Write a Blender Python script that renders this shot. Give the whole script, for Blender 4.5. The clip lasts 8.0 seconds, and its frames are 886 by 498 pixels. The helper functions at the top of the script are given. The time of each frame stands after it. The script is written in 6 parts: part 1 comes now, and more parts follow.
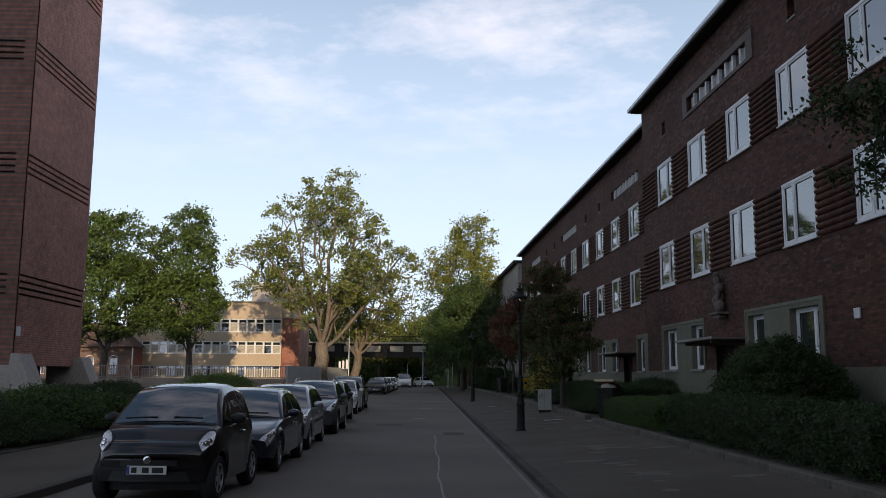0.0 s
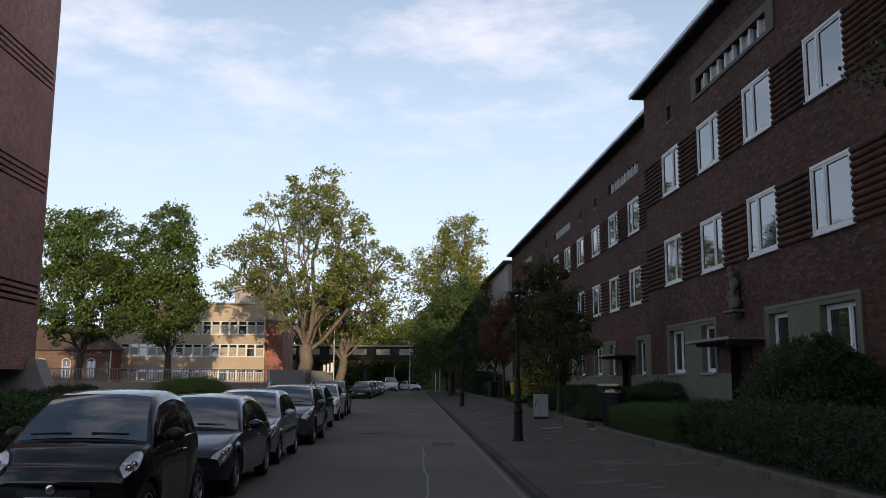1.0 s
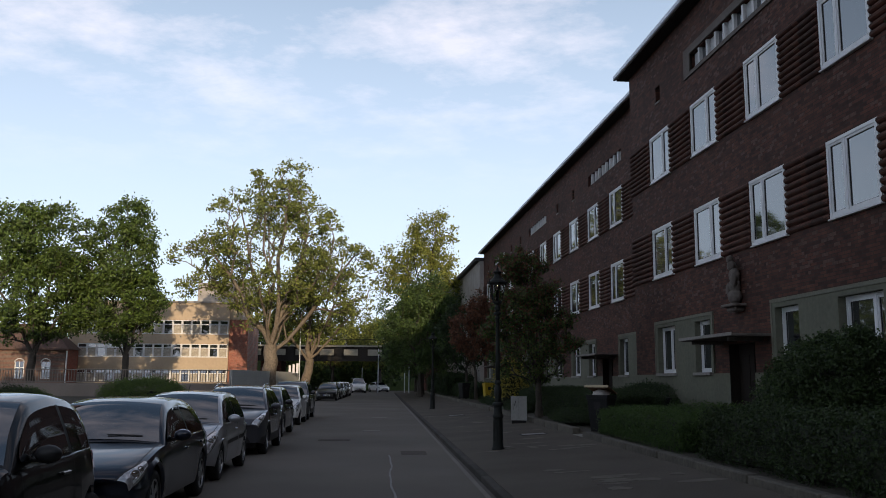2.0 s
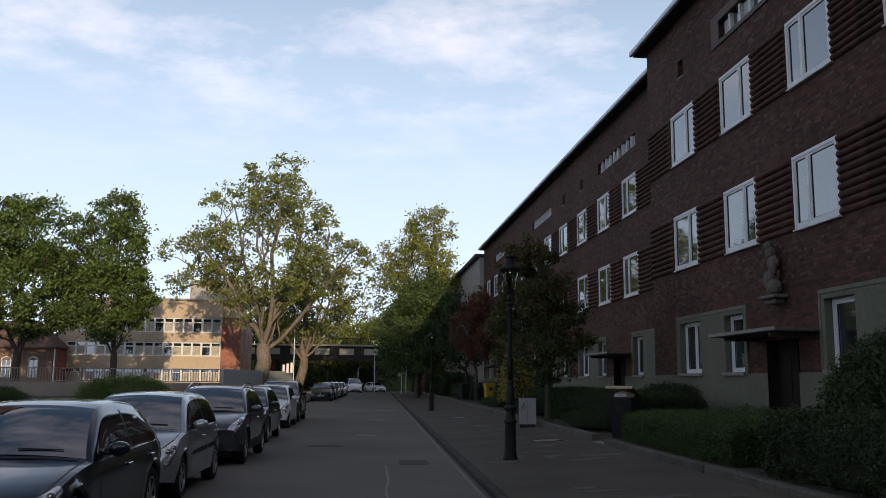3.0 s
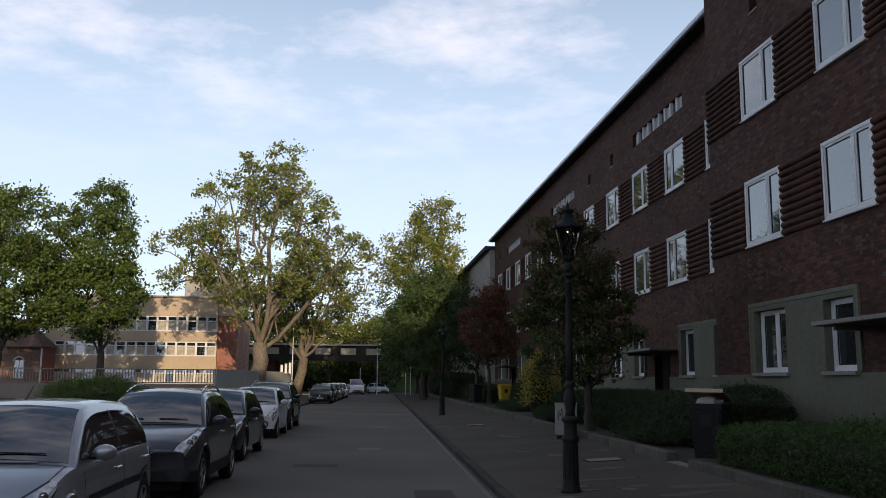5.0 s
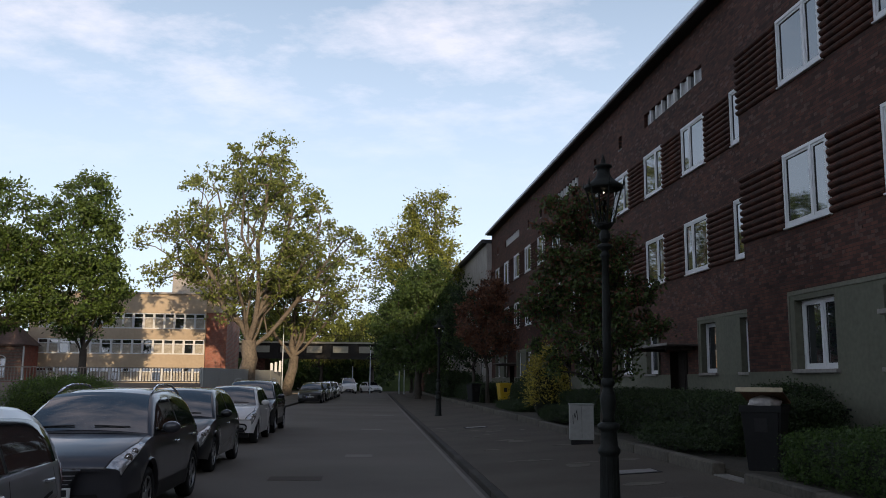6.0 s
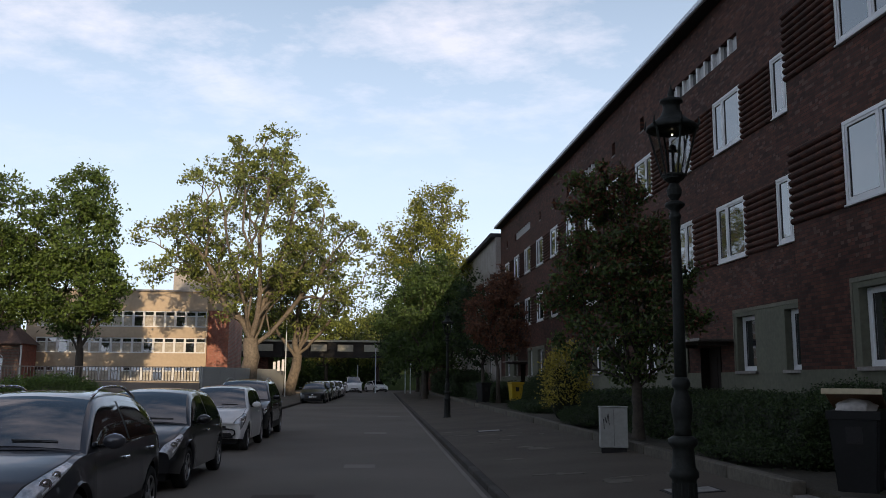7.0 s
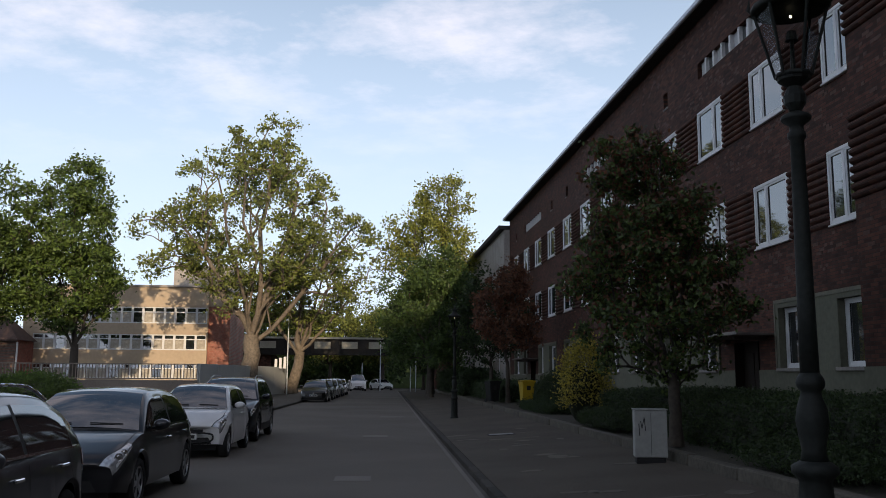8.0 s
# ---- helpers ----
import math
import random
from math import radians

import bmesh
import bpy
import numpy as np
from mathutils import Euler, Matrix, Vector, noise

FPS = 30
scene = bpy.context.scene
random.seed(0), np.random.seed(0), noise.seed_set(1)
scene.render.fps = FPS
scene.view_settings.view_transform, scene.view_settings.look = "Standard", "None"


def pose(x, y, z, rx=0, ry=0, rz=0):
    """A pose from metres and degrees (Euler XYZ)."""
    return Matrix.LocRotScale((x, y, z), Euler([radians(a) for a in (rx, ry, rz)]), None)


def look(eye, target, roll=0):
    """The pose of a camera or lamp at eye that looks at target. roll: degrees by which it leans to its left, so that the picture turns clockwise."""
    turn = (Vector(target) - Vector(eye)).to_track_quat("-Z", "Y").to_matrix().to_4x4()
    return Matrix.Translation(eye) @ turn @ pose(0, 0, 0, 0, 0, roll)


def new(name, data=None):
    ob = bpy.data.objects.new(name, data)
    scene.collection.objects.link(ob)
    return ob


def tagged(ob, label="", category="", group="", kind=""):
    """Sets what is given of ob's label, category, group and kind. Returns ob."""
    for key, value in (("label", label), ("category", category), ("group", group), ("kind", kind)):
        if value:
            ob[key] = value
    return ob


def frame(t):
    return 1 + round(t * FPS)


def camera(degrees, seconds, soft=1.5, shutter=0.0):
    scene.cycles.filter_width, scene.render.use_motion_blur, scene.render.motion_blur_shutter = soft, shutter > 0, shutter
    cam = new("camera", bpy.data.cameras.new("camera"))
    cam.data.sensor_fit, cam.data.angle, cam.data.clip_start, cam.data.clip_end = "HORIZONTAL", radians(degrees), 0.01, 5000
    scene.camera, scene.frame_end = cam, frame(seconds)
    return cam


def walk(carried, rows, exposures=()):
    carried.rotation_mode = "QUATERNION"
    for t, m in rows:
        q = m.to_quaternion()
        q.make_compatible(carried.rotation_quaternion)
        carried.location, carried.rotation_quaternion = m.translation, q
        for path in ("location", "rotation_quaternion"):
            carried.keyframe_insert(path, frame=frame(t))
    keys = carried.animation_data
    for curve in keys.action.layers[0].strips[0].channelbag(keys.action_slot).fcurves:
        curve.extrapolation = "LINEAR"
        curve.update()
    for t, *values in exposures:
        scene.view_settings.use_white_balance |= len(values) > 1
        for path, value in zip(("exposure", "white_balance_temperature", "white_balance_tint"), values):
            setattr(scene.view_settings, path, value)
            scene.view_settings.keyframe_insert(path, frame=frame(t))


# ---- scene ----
cam = camera(54.0, 8.0, soft=0.7)
PATH = [
    (0, (-0.228, 3.813, 1.683), (-0.14, 5.79, 1.972), 0.3),
    (0.5, (-0.206, 5.107, 1.698), (-0.109, 7.083, 1.99), 0.4),
    (1, (-0.157, 6.364, 1.696), (-0.04, 8.338, 1.993), 0.3),
    (1.5, (-0.094, 7.646, 1.698), (0.047, 9.619, 1.995), 0.3),
    (2, (-0.043, 8.956, 1.684), (0.144, 10.925, 1.984), 0.3),
    (3.5, (0.056, 12.796, 1.67), (0.25, 14.764, 1.971), 0.5),
    (4, (0.032, 14.084, 1.673), (0.22, 16.052, 1.975), 0.6),
    (4.5, (0.053, 15.273, 1.68), (0.236, 17.241, 1.983), 0.5),
    (6, (0.2, 19.103, 1.664), (0.404, 21.07, 1.964), 0.4),
    (6.5, (0.264, 20.366, 1.672), (0.461, 22.334, 1.97), 0.4),
    (7, (0.332, 21.547, 1.681), (0.523, 23.515, 1.978), 0.3),
    (7.5, (0.438, 22.812, 1.665), (0.621, 24.782, 1.96), 0.3),
    (8, (0.555, 24.078, 1.67), (0.732, 26.049, 1.963), 0.4),
]
walk(cam, [(t, look(eye, target, roll)) for t, eye, target, roll in PATH], ((0.0, 0.44, 7100, 11), (8.0, 0.44, 7100, 11)))

# ---- world, sun ----
SUN_FROM, SUN_UP = 8.0, 11.0
world = bpy.data.worlds.new("world")
scene.world = world
world.use_nodes = True
wn, wl = world.node_tree.nodes, world.node_tree.links
wn.clear()
w_out = wn.new("ShaderNodeOutputWorld")
w_bg = wn.new("ShaderNodeBackground")
w_sky = wn.new("ShaderNodeTexSky")
w_sky.sky_type = "NISHITA"
w_sky.sun_disc = False
w_sky.sun_elevation = radians(SUN_UP + 5)
w_sky.sun_rotation = radians(180 - SUN_FROM)
w_sky.air_density, w_sky.dust_density, w_sky.ozone_density = 1.0, 0.6, 1.2
w_co = wn.new("ShaderNodeTexCoord")
w_sep = wn.new("ShaderNodeSeparateXYZ")
wl.new(w_co.outputs["Generated"], w_sep.inputs[0])


def wmath(op, a, b, clamp=False):
    n = wn.new("ShaderNodeMath")
    n.operation, n.use_clamp = op, clamp
    for k, v in enumerate((a, b)):
        if v is None:
            continue
        if isinstance(v, (int, float)):
            n.inputs[k].default_value = v
        else:
            wl.new(v, n.inputs[k])
    return n.outputs[0]


# thin cloud sheet: directions cast on a level plane, stretched noise
w_up = wmath("MAXIMUM", wmath("ADD", w_sep.outputs[2], 0.12), 0.03)
w_cx = wmath("DIVIDE", w_sep.outputs[0], w_up)
w_cy = wmath("DIVIDE", w_sep.outputs[1], w_up)
w_com = wn.new("ShaderNodeCombineXYZ")
wl.new(w_cx, w_com.inputs[0])
wl.new(w_cy, w_com.inputs[1])
w_map = wn.new("ShaderNodeMapping")
w_map.inputs["Location"].default_value = (5.3, 0.75, 0)
w_map.inputs["Rotation"].default_value = (0, 0, radians(24))
w_map.inputs["Scale"].default_value = (1.5, 1.75, 1)
wl.new(w_com.outputs[0], w_map.inputs[0])
w_n1 = wn.new("ShaderNodeTexNoise")
w_n1.inputs["Scale"].default_value = 1.7
w_n1.inputs["Detail"].default_value = 7
w_n1.inputs["Roughness"].default_value = 0.62
wl.new(w_map.outputs[0], w_n1.inputs["Vector"])
w_ramp = wn.new("ShaderNodeValToRGB")
w_ramp.color_ramp.elements[0].position = 0.46
w_ramp.color_ramp.elements[1].position = 0.68
wl.new(w_n1.outputs["Fac"], w_ramp.inputs[0])
w_low = wmath("MULTIPLY", wmath("SUBTRACT", w_sep.outputs[2], 0.20), 7.0, True)
w_thin = wmath("SUBTRACT", 2.0, wmath("MULTIPLY", w_sep.outputs[2], 1.65), True)
w_fac = wmath("MULTIPLY", wmath("MULTIPLY", w_ramp.outputs[0], wmath("MULTIPLY", w_low, w_thin)), 0.58)
w_mix = wn.new("ShaderNodeMixRGB")
w_mix.inputs[2].default_value = (9.6, 8.6, 9.3, 1)
wl.new(w_fac, w_mix.inputs[0])
wl.new(w_sky.outputs[0], w_mix.inputs[1])
w_hz = wn.new("ShaderNodeMixRGB")
w_hz.inputs[2].default_value = (6.0, 7.5, 10.2, 1)
w_hfac = wmath("SUBTRACT", 0.98, wmath("MULTIPLY", w_sep.outputs[2], 1.55), True)
wl.new(w_hfac, w_hz.inputs[0])
wl.new(w_mix.outputs[0], w_hz.inputs[1])
wl.new(w_hz.outputs[0], w_bg.inputs[0])
w_bg.inputs[1].default_value = 0.1
wl.new(w_bg.outputs[0], w_out.inputs[0])

sun_data = bpy.data.lights.new("sun", "SUN")
sun_data.energy, sun_data.angle, sun_data.color = 2.6, radians(0.5), (1.0, 0.82, 0.60)
sun = new("sun", sun_data)
sun.matrix_world = look((math.sin(radians(SUN_FROM)) * 100, -math.cos(radians(SUN_FROM)) * 100, math.tan(radians(SUN_UP)) * 100), (0, 0, 0))

# the street runs a little askew to the house fronts: its own frame
STREET = pose(0, 0, 0, 0, 0, -math.degrees(math.atan(0.026)))


# ---- materials ----
def material(name, color, rough=0.8, metal=0.0, vary=0.25, big=0.6, small=14.0, bump=0.15, coat=0.0, ior=1.45, random_tone=0.0, spec=0.5):
    m = bpy.data.materials.new(name)
    m.use_nodes = True
    nodes, links = m.node_tree.nodes, m.node_tree.links
    p = nodes["Principled BSDF"]
    p.inputs["Roughness"].default_value = rough
    p.inputs["Metallic"].default_value = metal
    p.inputs["Coat Weight"].default_value = coat
    p.inputs["Coat Roughness"].default_value = 0.04
    p.inputs["IOR"].default_value = ior
    p.inputs["Specular IOR Level"].default_value = spec
    co = nodes.new("ShaderNodeTexCoord")
    n1, n2 = nodes.new("ShaderNodeTexNoise"), nodes.new("ShaderNodeTexNoise")
    n1.inputs["Scale"].default_value, n2.inputs["Scale"].default_value = big, small
    n1.inputs["Detail"].default_value, n2.inputs["Detail"].default_value = 5, 4
    for n in (n1, n2):
        links.new(co.outputs["Object"], n.inputs["Vector"])
    add = nodes.new("ShaderNodeMath")
    add.operation = "ADD"
    links.new(n1.outputs["Fac"], add.inputs[0])
    links.new(n2.outputs["Fac"], add.inputs[1])
    src = add.outputs[0]
    if random_tone:
        info = nodes.new("ShaderNodeObjectInfo")
        mul = nodes.new("ShaderNodeMath")
        mul.operation, mul.inputs[1].default_value, mul.inputs[2].default_value = "MULTIPLY_ADD", random_tone, -random_tone / 2
        links.new(info.outputs["Random"], mul.inputs[0])
        more = nodes.new("ShaderNodeMath")
        links.new(src, more.inputs[0])
        links.new(mul.outputs[0], more.inputs[1])
        src = more.outputs[0]
    rng = nodes.new("ShaderNodeMapRange")
    rng.inputs["From Min"].default_value, rng.inputs["From Max"].default_value = 0.65, 1.35
    links.new(src, rng.inputs["Value"])
    mix = nodes.new("ShaderNodeMixRGB")
    c = Vector(color)
    mix.inputs[1].default_value = (*(c * (1 - vary)), 1)
    mix.inputs[2].default_value = (*(c * (1 + vary)), 1)
    links.new(rng.outputs[0], mix.inputs[0])
    links.new(mix.outputs[0], p.inputs["Base Color"])
    if bump:
        b = nodes.new("ShaderNodeBump")
        b.inputs["Strength"].default_value, b.inputs["Distance"].default_value = bump, 0.02
        links.new(n2.outputs["Fac"], b.inputs["Height"])
        links.new(b.outputs[0], p.inputs["Normal"])
    return m


def brick_material(name, a, b, mortar, along="y", length=0.25, height=0.077, joint=0.008, bump=0.5):
    """Brickwork on an upright wall that runs along the given axis."""
    m = bpy.data.materials.new(name)
    m.use_nodes = True
    nodes, links = m.node_tree.nodes, m.node_tree.links
    p = nodes["Principled BSDF"]
    p.inputs["Roughness"].default_value = 0.8
    p.inputs["Specular IOR Level"].default_value = 0.22
    co, sep, com = nodes.new("ShaderNodeTexCoord"), nodes.new("ShaderNodeSeparateXYZ"), nodes.new("ShaderNodeCombineXYZ")
    links.new(co.outputs["Object"], sep.inputs[0])
    links.new(sep.outputs["XYZ".index(along.upper())], com.inputs[0])
    links.new(sep.outputs[2], com.inputs[1])
    br = nodes.new("ShaderNodeTexBrick")
    br.inputs["Scale"].default_value = 1.0
    br.inputs["Brick Width"].default_value, br.inputs["Row Height"].default_value = length, height
    br.inputs["Mortar Size"].default_value = joint
    br.inputs["Mortar Smooth"].default_value = 0.2
    br.inputs["Color1"].default_value, br.inputs["Color2"].default_value = (*a, 1), (*b, 1)
    br.inputs["Mortar"].default_value = (*mortar, 1)
    br.inputs["Bias"].default_value = -0.1
    links.new(com.outputs[0], br.inputs["Vector"])
    n1, n2 = nodes.new("ShaderNodeTexNoise"), nodes.new("ShaderNodeTexNoise")
    n1.inputs["Scale"].default_value, n1.inputs["Detail"].default_value = 0.35, 6
    n2.inputs["Scale"].default_value, n2.inputs["Detail"].default_value = 4.0, 6
    links.new(co.outputs["Object"], n1.inputs["Vector"])
    links.new(co.outputs["Object"], n2.inputs["Vector"])
    add = nodes.new("ShaderNodeMath")
    links.new(n1.outputs["Fac"], add.inputs[0])
    links.new(n2.outputs["Fac"], add.inputs[1])
    rng = nodes.new("ShaderNodeMapRange")
    rng.inputs["From Min"].default_value, rng.inputs["From Max"].default_value = 0.6, 1.4
    rng.inputs["To Min"].default_value, rng.inputs["To Max"].default_value = 0.58, 1.5
    links.new(add.outputs[0], rng.inputs["Value"])
    mul = nodes.new("ShaderNodeVectorMath")
    mul.operation = "SCALE"
    links.new(br.outputs["Color"], mul.inputs[0])
    links.new(rng.outputs[0], mul.inputs["Scale"])
    links.new(mul.outputs[0], p.inputs["Base Color"])
    inv = nodes.new("ShaderNodeMath")
    inv.operation, inv.inputs[0].default_value = "SUBTRACT", 1.0
    links.new(br.outputs["Fac"], inv.inputs[1])
    hgt = nodes.new("ShaderNodeMath")
    hgt.operation, hgt.inputs[1].default_value = "MULTIPLY_ADD", 0.35
    links.new(n2.outputs["Fac"], hgt.inputs[0])
    links.new(inv.outputs[0], hgt.inputs[2])
    bp = nodes.new("ShaderNodeBump")
    bp.inputs["Strength"].default_value, bp.inputs["Distance"].default_value = bump, 0.012
    links.new(hgt.outputs[0], bp.inputs["Height"])
    links.new(bp.outputs[0], p.inputs["Normal"])
    return m


def leaf_material(name, color, vary=0.5, light=0.35):
    m = bpy.data.materials.new(name)
    m.use_nodes = True
    nodes, links = m.node_tree.nodes, m.node_tree.links
    p = nodes["Principled BSDF"]
    p.inputs["Roughness"].default_value = 0.55
    geo = nodes.new("ShaderNodeNewGeometry")
    ramp = nodes.new("ShaderNodeValToRGB")
    c = Vector(color)
    e = ramp.color_ramp.elements
    e[0].color = (*(c * (1 - vary)), 1)
    e[1].color = (c[0] * (1 + vary * 1.3), c[1] * (1 + vary), c[2] * (1 + vary * 0.6), 1)
    links.new(geo.outputs["Random Per Island"], ramp.inputs[0])
    links.new(ramp.outputs[0], p.inputs["Base Color"])
    tr = nodes.new("ShaderNodeBsdfTranslucent")
    links.new(ramp.outputs[0], tr.inputs["Color"])
    mix = nodes.new("ShaderNodeMixShader")
    mix.inputs[0].default_value = light
    links.new(p.outputs[0], mix.inputs[1])
    links.new(tr.outputs[0], mix.inputs[2])
    links.new(mix.outputs[0], nodes["Material Output"].inputs["Surface"])
    return m


M_CLINKER = brick_material("dark_clinker_brick", (0.100, 0.039, 0.027), (0.034, 0.017, 0.013), (0.042, 0.028, 0.021))
M_CLINKER_X = brick_material("dark_clinker_brick_return", (0.100, 0.039, 0.027), (0.034, 0.017, 0.013), (0.042, 0.028, 0.021), "x")
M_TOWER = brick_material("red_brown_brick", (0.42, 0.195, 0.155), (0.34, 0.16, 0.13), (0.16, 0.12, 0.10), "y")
# the tower's brick again, darkened to carry the end face's shade
M_TOWER_SHADED = brick_material("red_brown_brick_shaded", (0.27, 0.115, 0.088), (0.19, 0.082, 0.068), (0.15, 0.10, 0.085), "x")
M_REDBRICK = brick_material("red_brick_side", (0.33, 0.10, 0.07), (0.26, 0.08, 0.06), (0.25, 0.18, 0.14), "y")
M_REDBRICK_X = brick_material("red_brick_front", (0.30, 0.11, 0.08), (0.24, 0.09, 0.07), (0.25, 0.18, 0.14), "x")
M_BEIGE = material("beige_render", (0.46, 0.36, 0.26), 0.85, vary=0.10, big=0.3, small=3, bump=0.05)
M_PLINTH = material("grey_green_render", (0.118, 0.117, 0.084), 0.85, vary=0.22, big=0.7, small=9, bump=0.12)
M_STONE = material("weathered_grey_stone", (0.22, 0.20, 0.18), 0.85, vary=0.25, big=1.2, small=12, bump=0.2)
M_CONCRETE = material("pale_concrete", (0.36, 0.33, 0.30), 0.85, vary=0.22, big=1.0, small=10, bump=0.15)
M_WHITE = material("white_window_paint", (0.66, 0.66, 0.66), 0.4, vary=0.06, bump=0.0)
M_EAVE = material("weathered_zinc_eave", (0.50, 0.54, 0.58), 0.4, metal=0.2, vary=0.2, bump=0.05)
M_EAVE_DARK = material("dark_soffit_and_groove_shade", (0.03, 0.028, 0.026), 0.8, bump=0.05)
M_ROOF = material("dark_roofing_felt", (0.05, 0.05, 0.055), 0.9)
# near-black that stands for the shade indoors and under the tower
M_DARK = material("inner_shade_black", (0.018, 0.017, 0.016), 0.9, vary=0.4, bump=0.0)
M_CURTAIN = material("pale_curtain", (0.46, 0.44, 0.41), 0.9, vary=0.25, big=3, small=9, bump=0.2)
M_GLASS = material("window_glass", (0.020, 0.024, 0.028), 0.03, vary=0.3, big=0.4, small=2, bump=0.012, ior=2.7)
M_ASPHALT = material("worn_asphalt", (0.150, 0.132, 0.112), 0.88, vary=0.28, big=0.25, small=60, bump=0.25, spec=0.25)
M_PAVING = material("dark_paving_asphalt", (0.092, 0.077, 0.062), 0.88, vary=0.34, big=0.5, small=45, bump=0.25, spec=0.25)
M_KERB = material("basalt_kerb", (0.052, 0.046, 0.040), 0.8, vary=0.35, big=1.5, small=14, bump=0.2, random_tone=0.5, spec=0.2)
M_KERBWALL = material("mossy_concrete_edging", (0.085, 0.074, 0.058), 0.9, vary=0.4, big=1.4, small=13, bump=0.4, random_tone=0.3)
M_SOIL = material("garden_soil", (0.045, 0.038, 0.026), 0.95, vary=0.5, big=1.5, small=20, bump=0.5)
M_GRASS = material("lawn", (0.05, 0.075, 0.022), 0.9, vary=0.5, big=0.8, small=25, bump=0.6)
M_BARK = material("plane_bark", (0.15, 0.122, 0.095), 0.85, vary=0.5, big=1.2, small=5, bump=0.3)
M_BARK_DARK = material("dark_bark", (0.055, 0.045, 0.036), 0.9, vary=0.4, big=2, small=14, bump=0.5)
M_IRON = material("dark_green_cast_iron", (0.013, 0.015, 0.013), 0.6, vary=0.45, big=5, small=30, bump=0.15, spec=0.3)
M_STEEL = material("dark_bridge_steel", (0.020, 0.018, 0.017), 0.75, metal=0.2, vary=0.4, big=0.6, small=8)
M_STEEL_PALE = material("pale_bridge_panel", (0.30, 0.29, 0.24), 0.8, vary=0.25)
M_LEAF_PLANE = leaf_material("plane_tree_leaves", (0.145, 0.185, 0.050), 0.6, 0.3)
M_LEAF_GREEN = leaf_material("deep_green_leaves", (0.068, 0.118, 0.026), 0.65, 0.25)
M_LEAF_YELLOW = leaf_material("yellow_green_leaves", (0.185, 0.215, 0.045))
M_LEAF_DARK = leaf_material("dark_green_leaves", (0.026, 0.050, 0.016))
M_LEAF_RED = leaf_material("copper_red_leaves", (0.135, 0.062, 0.038))
M_LEAF_GARDEN = leaf_material("garden_tree_leaves", (0.060, 0.098, 0.028), 0.65)
M_LEAF_HEDGE = leaf_material("hedge_leaves", (0.026, 0.048, 0.014))
M_LEAF_BRIGHTY = leaf_material("yellow_shrub_leaves", (0.30, 0.27, 0.05))
M_GUTTERSTONE = material("worn_gutter_stone", (0.105, 0.095, 0.082), 0.9, vary=0.35, big=1.2, small=25, bump=0.3, spec=0.25)
M_GUTTER = material("dark_gutter_asphalt", (0.018, 0.017, 0.017), 0.85, vary=0.3, big=0.8, small=40, bump=0.3)
M_PATCH = material("pale_paving_patch", (0.122, 0.105, 0.086), 0.9, vary=0.35, big=3, small=40, bump=0.2)
M_SEAM = material("pale_road_seam", (0.24, 0.23, 0.22), 0.8, vary=0.3, big=2, small=30, bump=0.2)
M_PATH = material("concrete_path", (0.20, 0.185, 0.165), 0.9, vary=0.3, big=1.5, small=20, bump=0.3)
M_COVER = material("pale_cover_metal", (0.26, 0.25, 0.24), 0.6, metal=0.3, vary=0.3, big=3, small=30)
M_LANTERN = bpy.data.materials.new("lantern_glass")
M_LANTERN.use_nodes = True
M_LANTERN.node_tree.nodes["Principled BSDF"].inputs["Transmission Weight"].default_value = 1.0
M_LANTERN.node_tree.nodes["Principled BSDF"].inputs["Roughness"].default_value = 0.02
M_LANTERN.node_tree.nodes["Principled BSDF"].inputs["IOR"].default_value = 1.08
M_GLOW = bpy.data.materials.new("glowing_mantle")
M_GLOW.use_nodes = True
M_GLOW.node_tree.nodes["Principled BSDF"].inputs["Emission Color"].default_value = (1, 0.9, 0.7, 1)
M_GLOW.node_tree.nodes["Principled BSDF"].inputs["Emission Strength"].default_value = 3.0
M_CABINET = material("pale_grey_cabinet_paint", (0.29, 0.29, 0.275), 0.6, vary=0.15, big=2, small=12, bump=0.05)
M_BIN = material("dark_grey_bin_plastic", (0.012, 0.012, 0.012), 0.65, vary=0.25, big=3, small=30, bump=0.08, spec=0.25)
M_LID = material("brown_bin_lid", (0.16, 0.075, 0.030), 0.55, vary=0.3, big=4, small=30)
M_LIDEDGE = material("pale_lid_edge", (0.38, 0.31, 0.20), 0.5, vary=0.2)
M_YELLOW = material("yellow_bin_plastic", (0.36, 0.24, 0.012), 0.5, vary=0.15)
M_BAG = material("white_rubbish_bag", (0.42, 0.39, 0.37), 0.4, vary=0.3, big=6, small=20, bump=0.6)
M_SIGNRED = material("red_sign_border", (0.30, 0.09, 0.07), 0.5, vary=0.15, bump=0.0)
M_LEAF_GREENLOW = leaf_material("low_shrub_leaves", (0.046, 0.092, 0.020))
M_LEAF_MID = leaf_material("mid_green_leaves", (0.062, 0.112, 0.032))
M_LEAF_FAR = leaf_material("far_green_leaves", (0.085, 0.115, 0.045))
M_LEAF_BRIGHTG = leaf_material("fresh_green_leaves", (0.095, 0.165, 0.035))
M_BLIND = material("dim_blind", (0.40, 0.36, 0.30), 0.8, vary=0.3, big=3, small=9, bump=0.0)
M_CABINET_GAP = material("cabinet_door_gap", (0.10, 0.10, 0.095), 0.8, bump=0.0)
M_LEAF_BUSH = leaf_material("bush_leaves", (0.036, 0.064, 0.020))
M_REPAIR = material("repaired_asphalt", (0.19, 0.172, 0.150), 0.9, vary=0.25, big=1, small=50, bump=0.2)

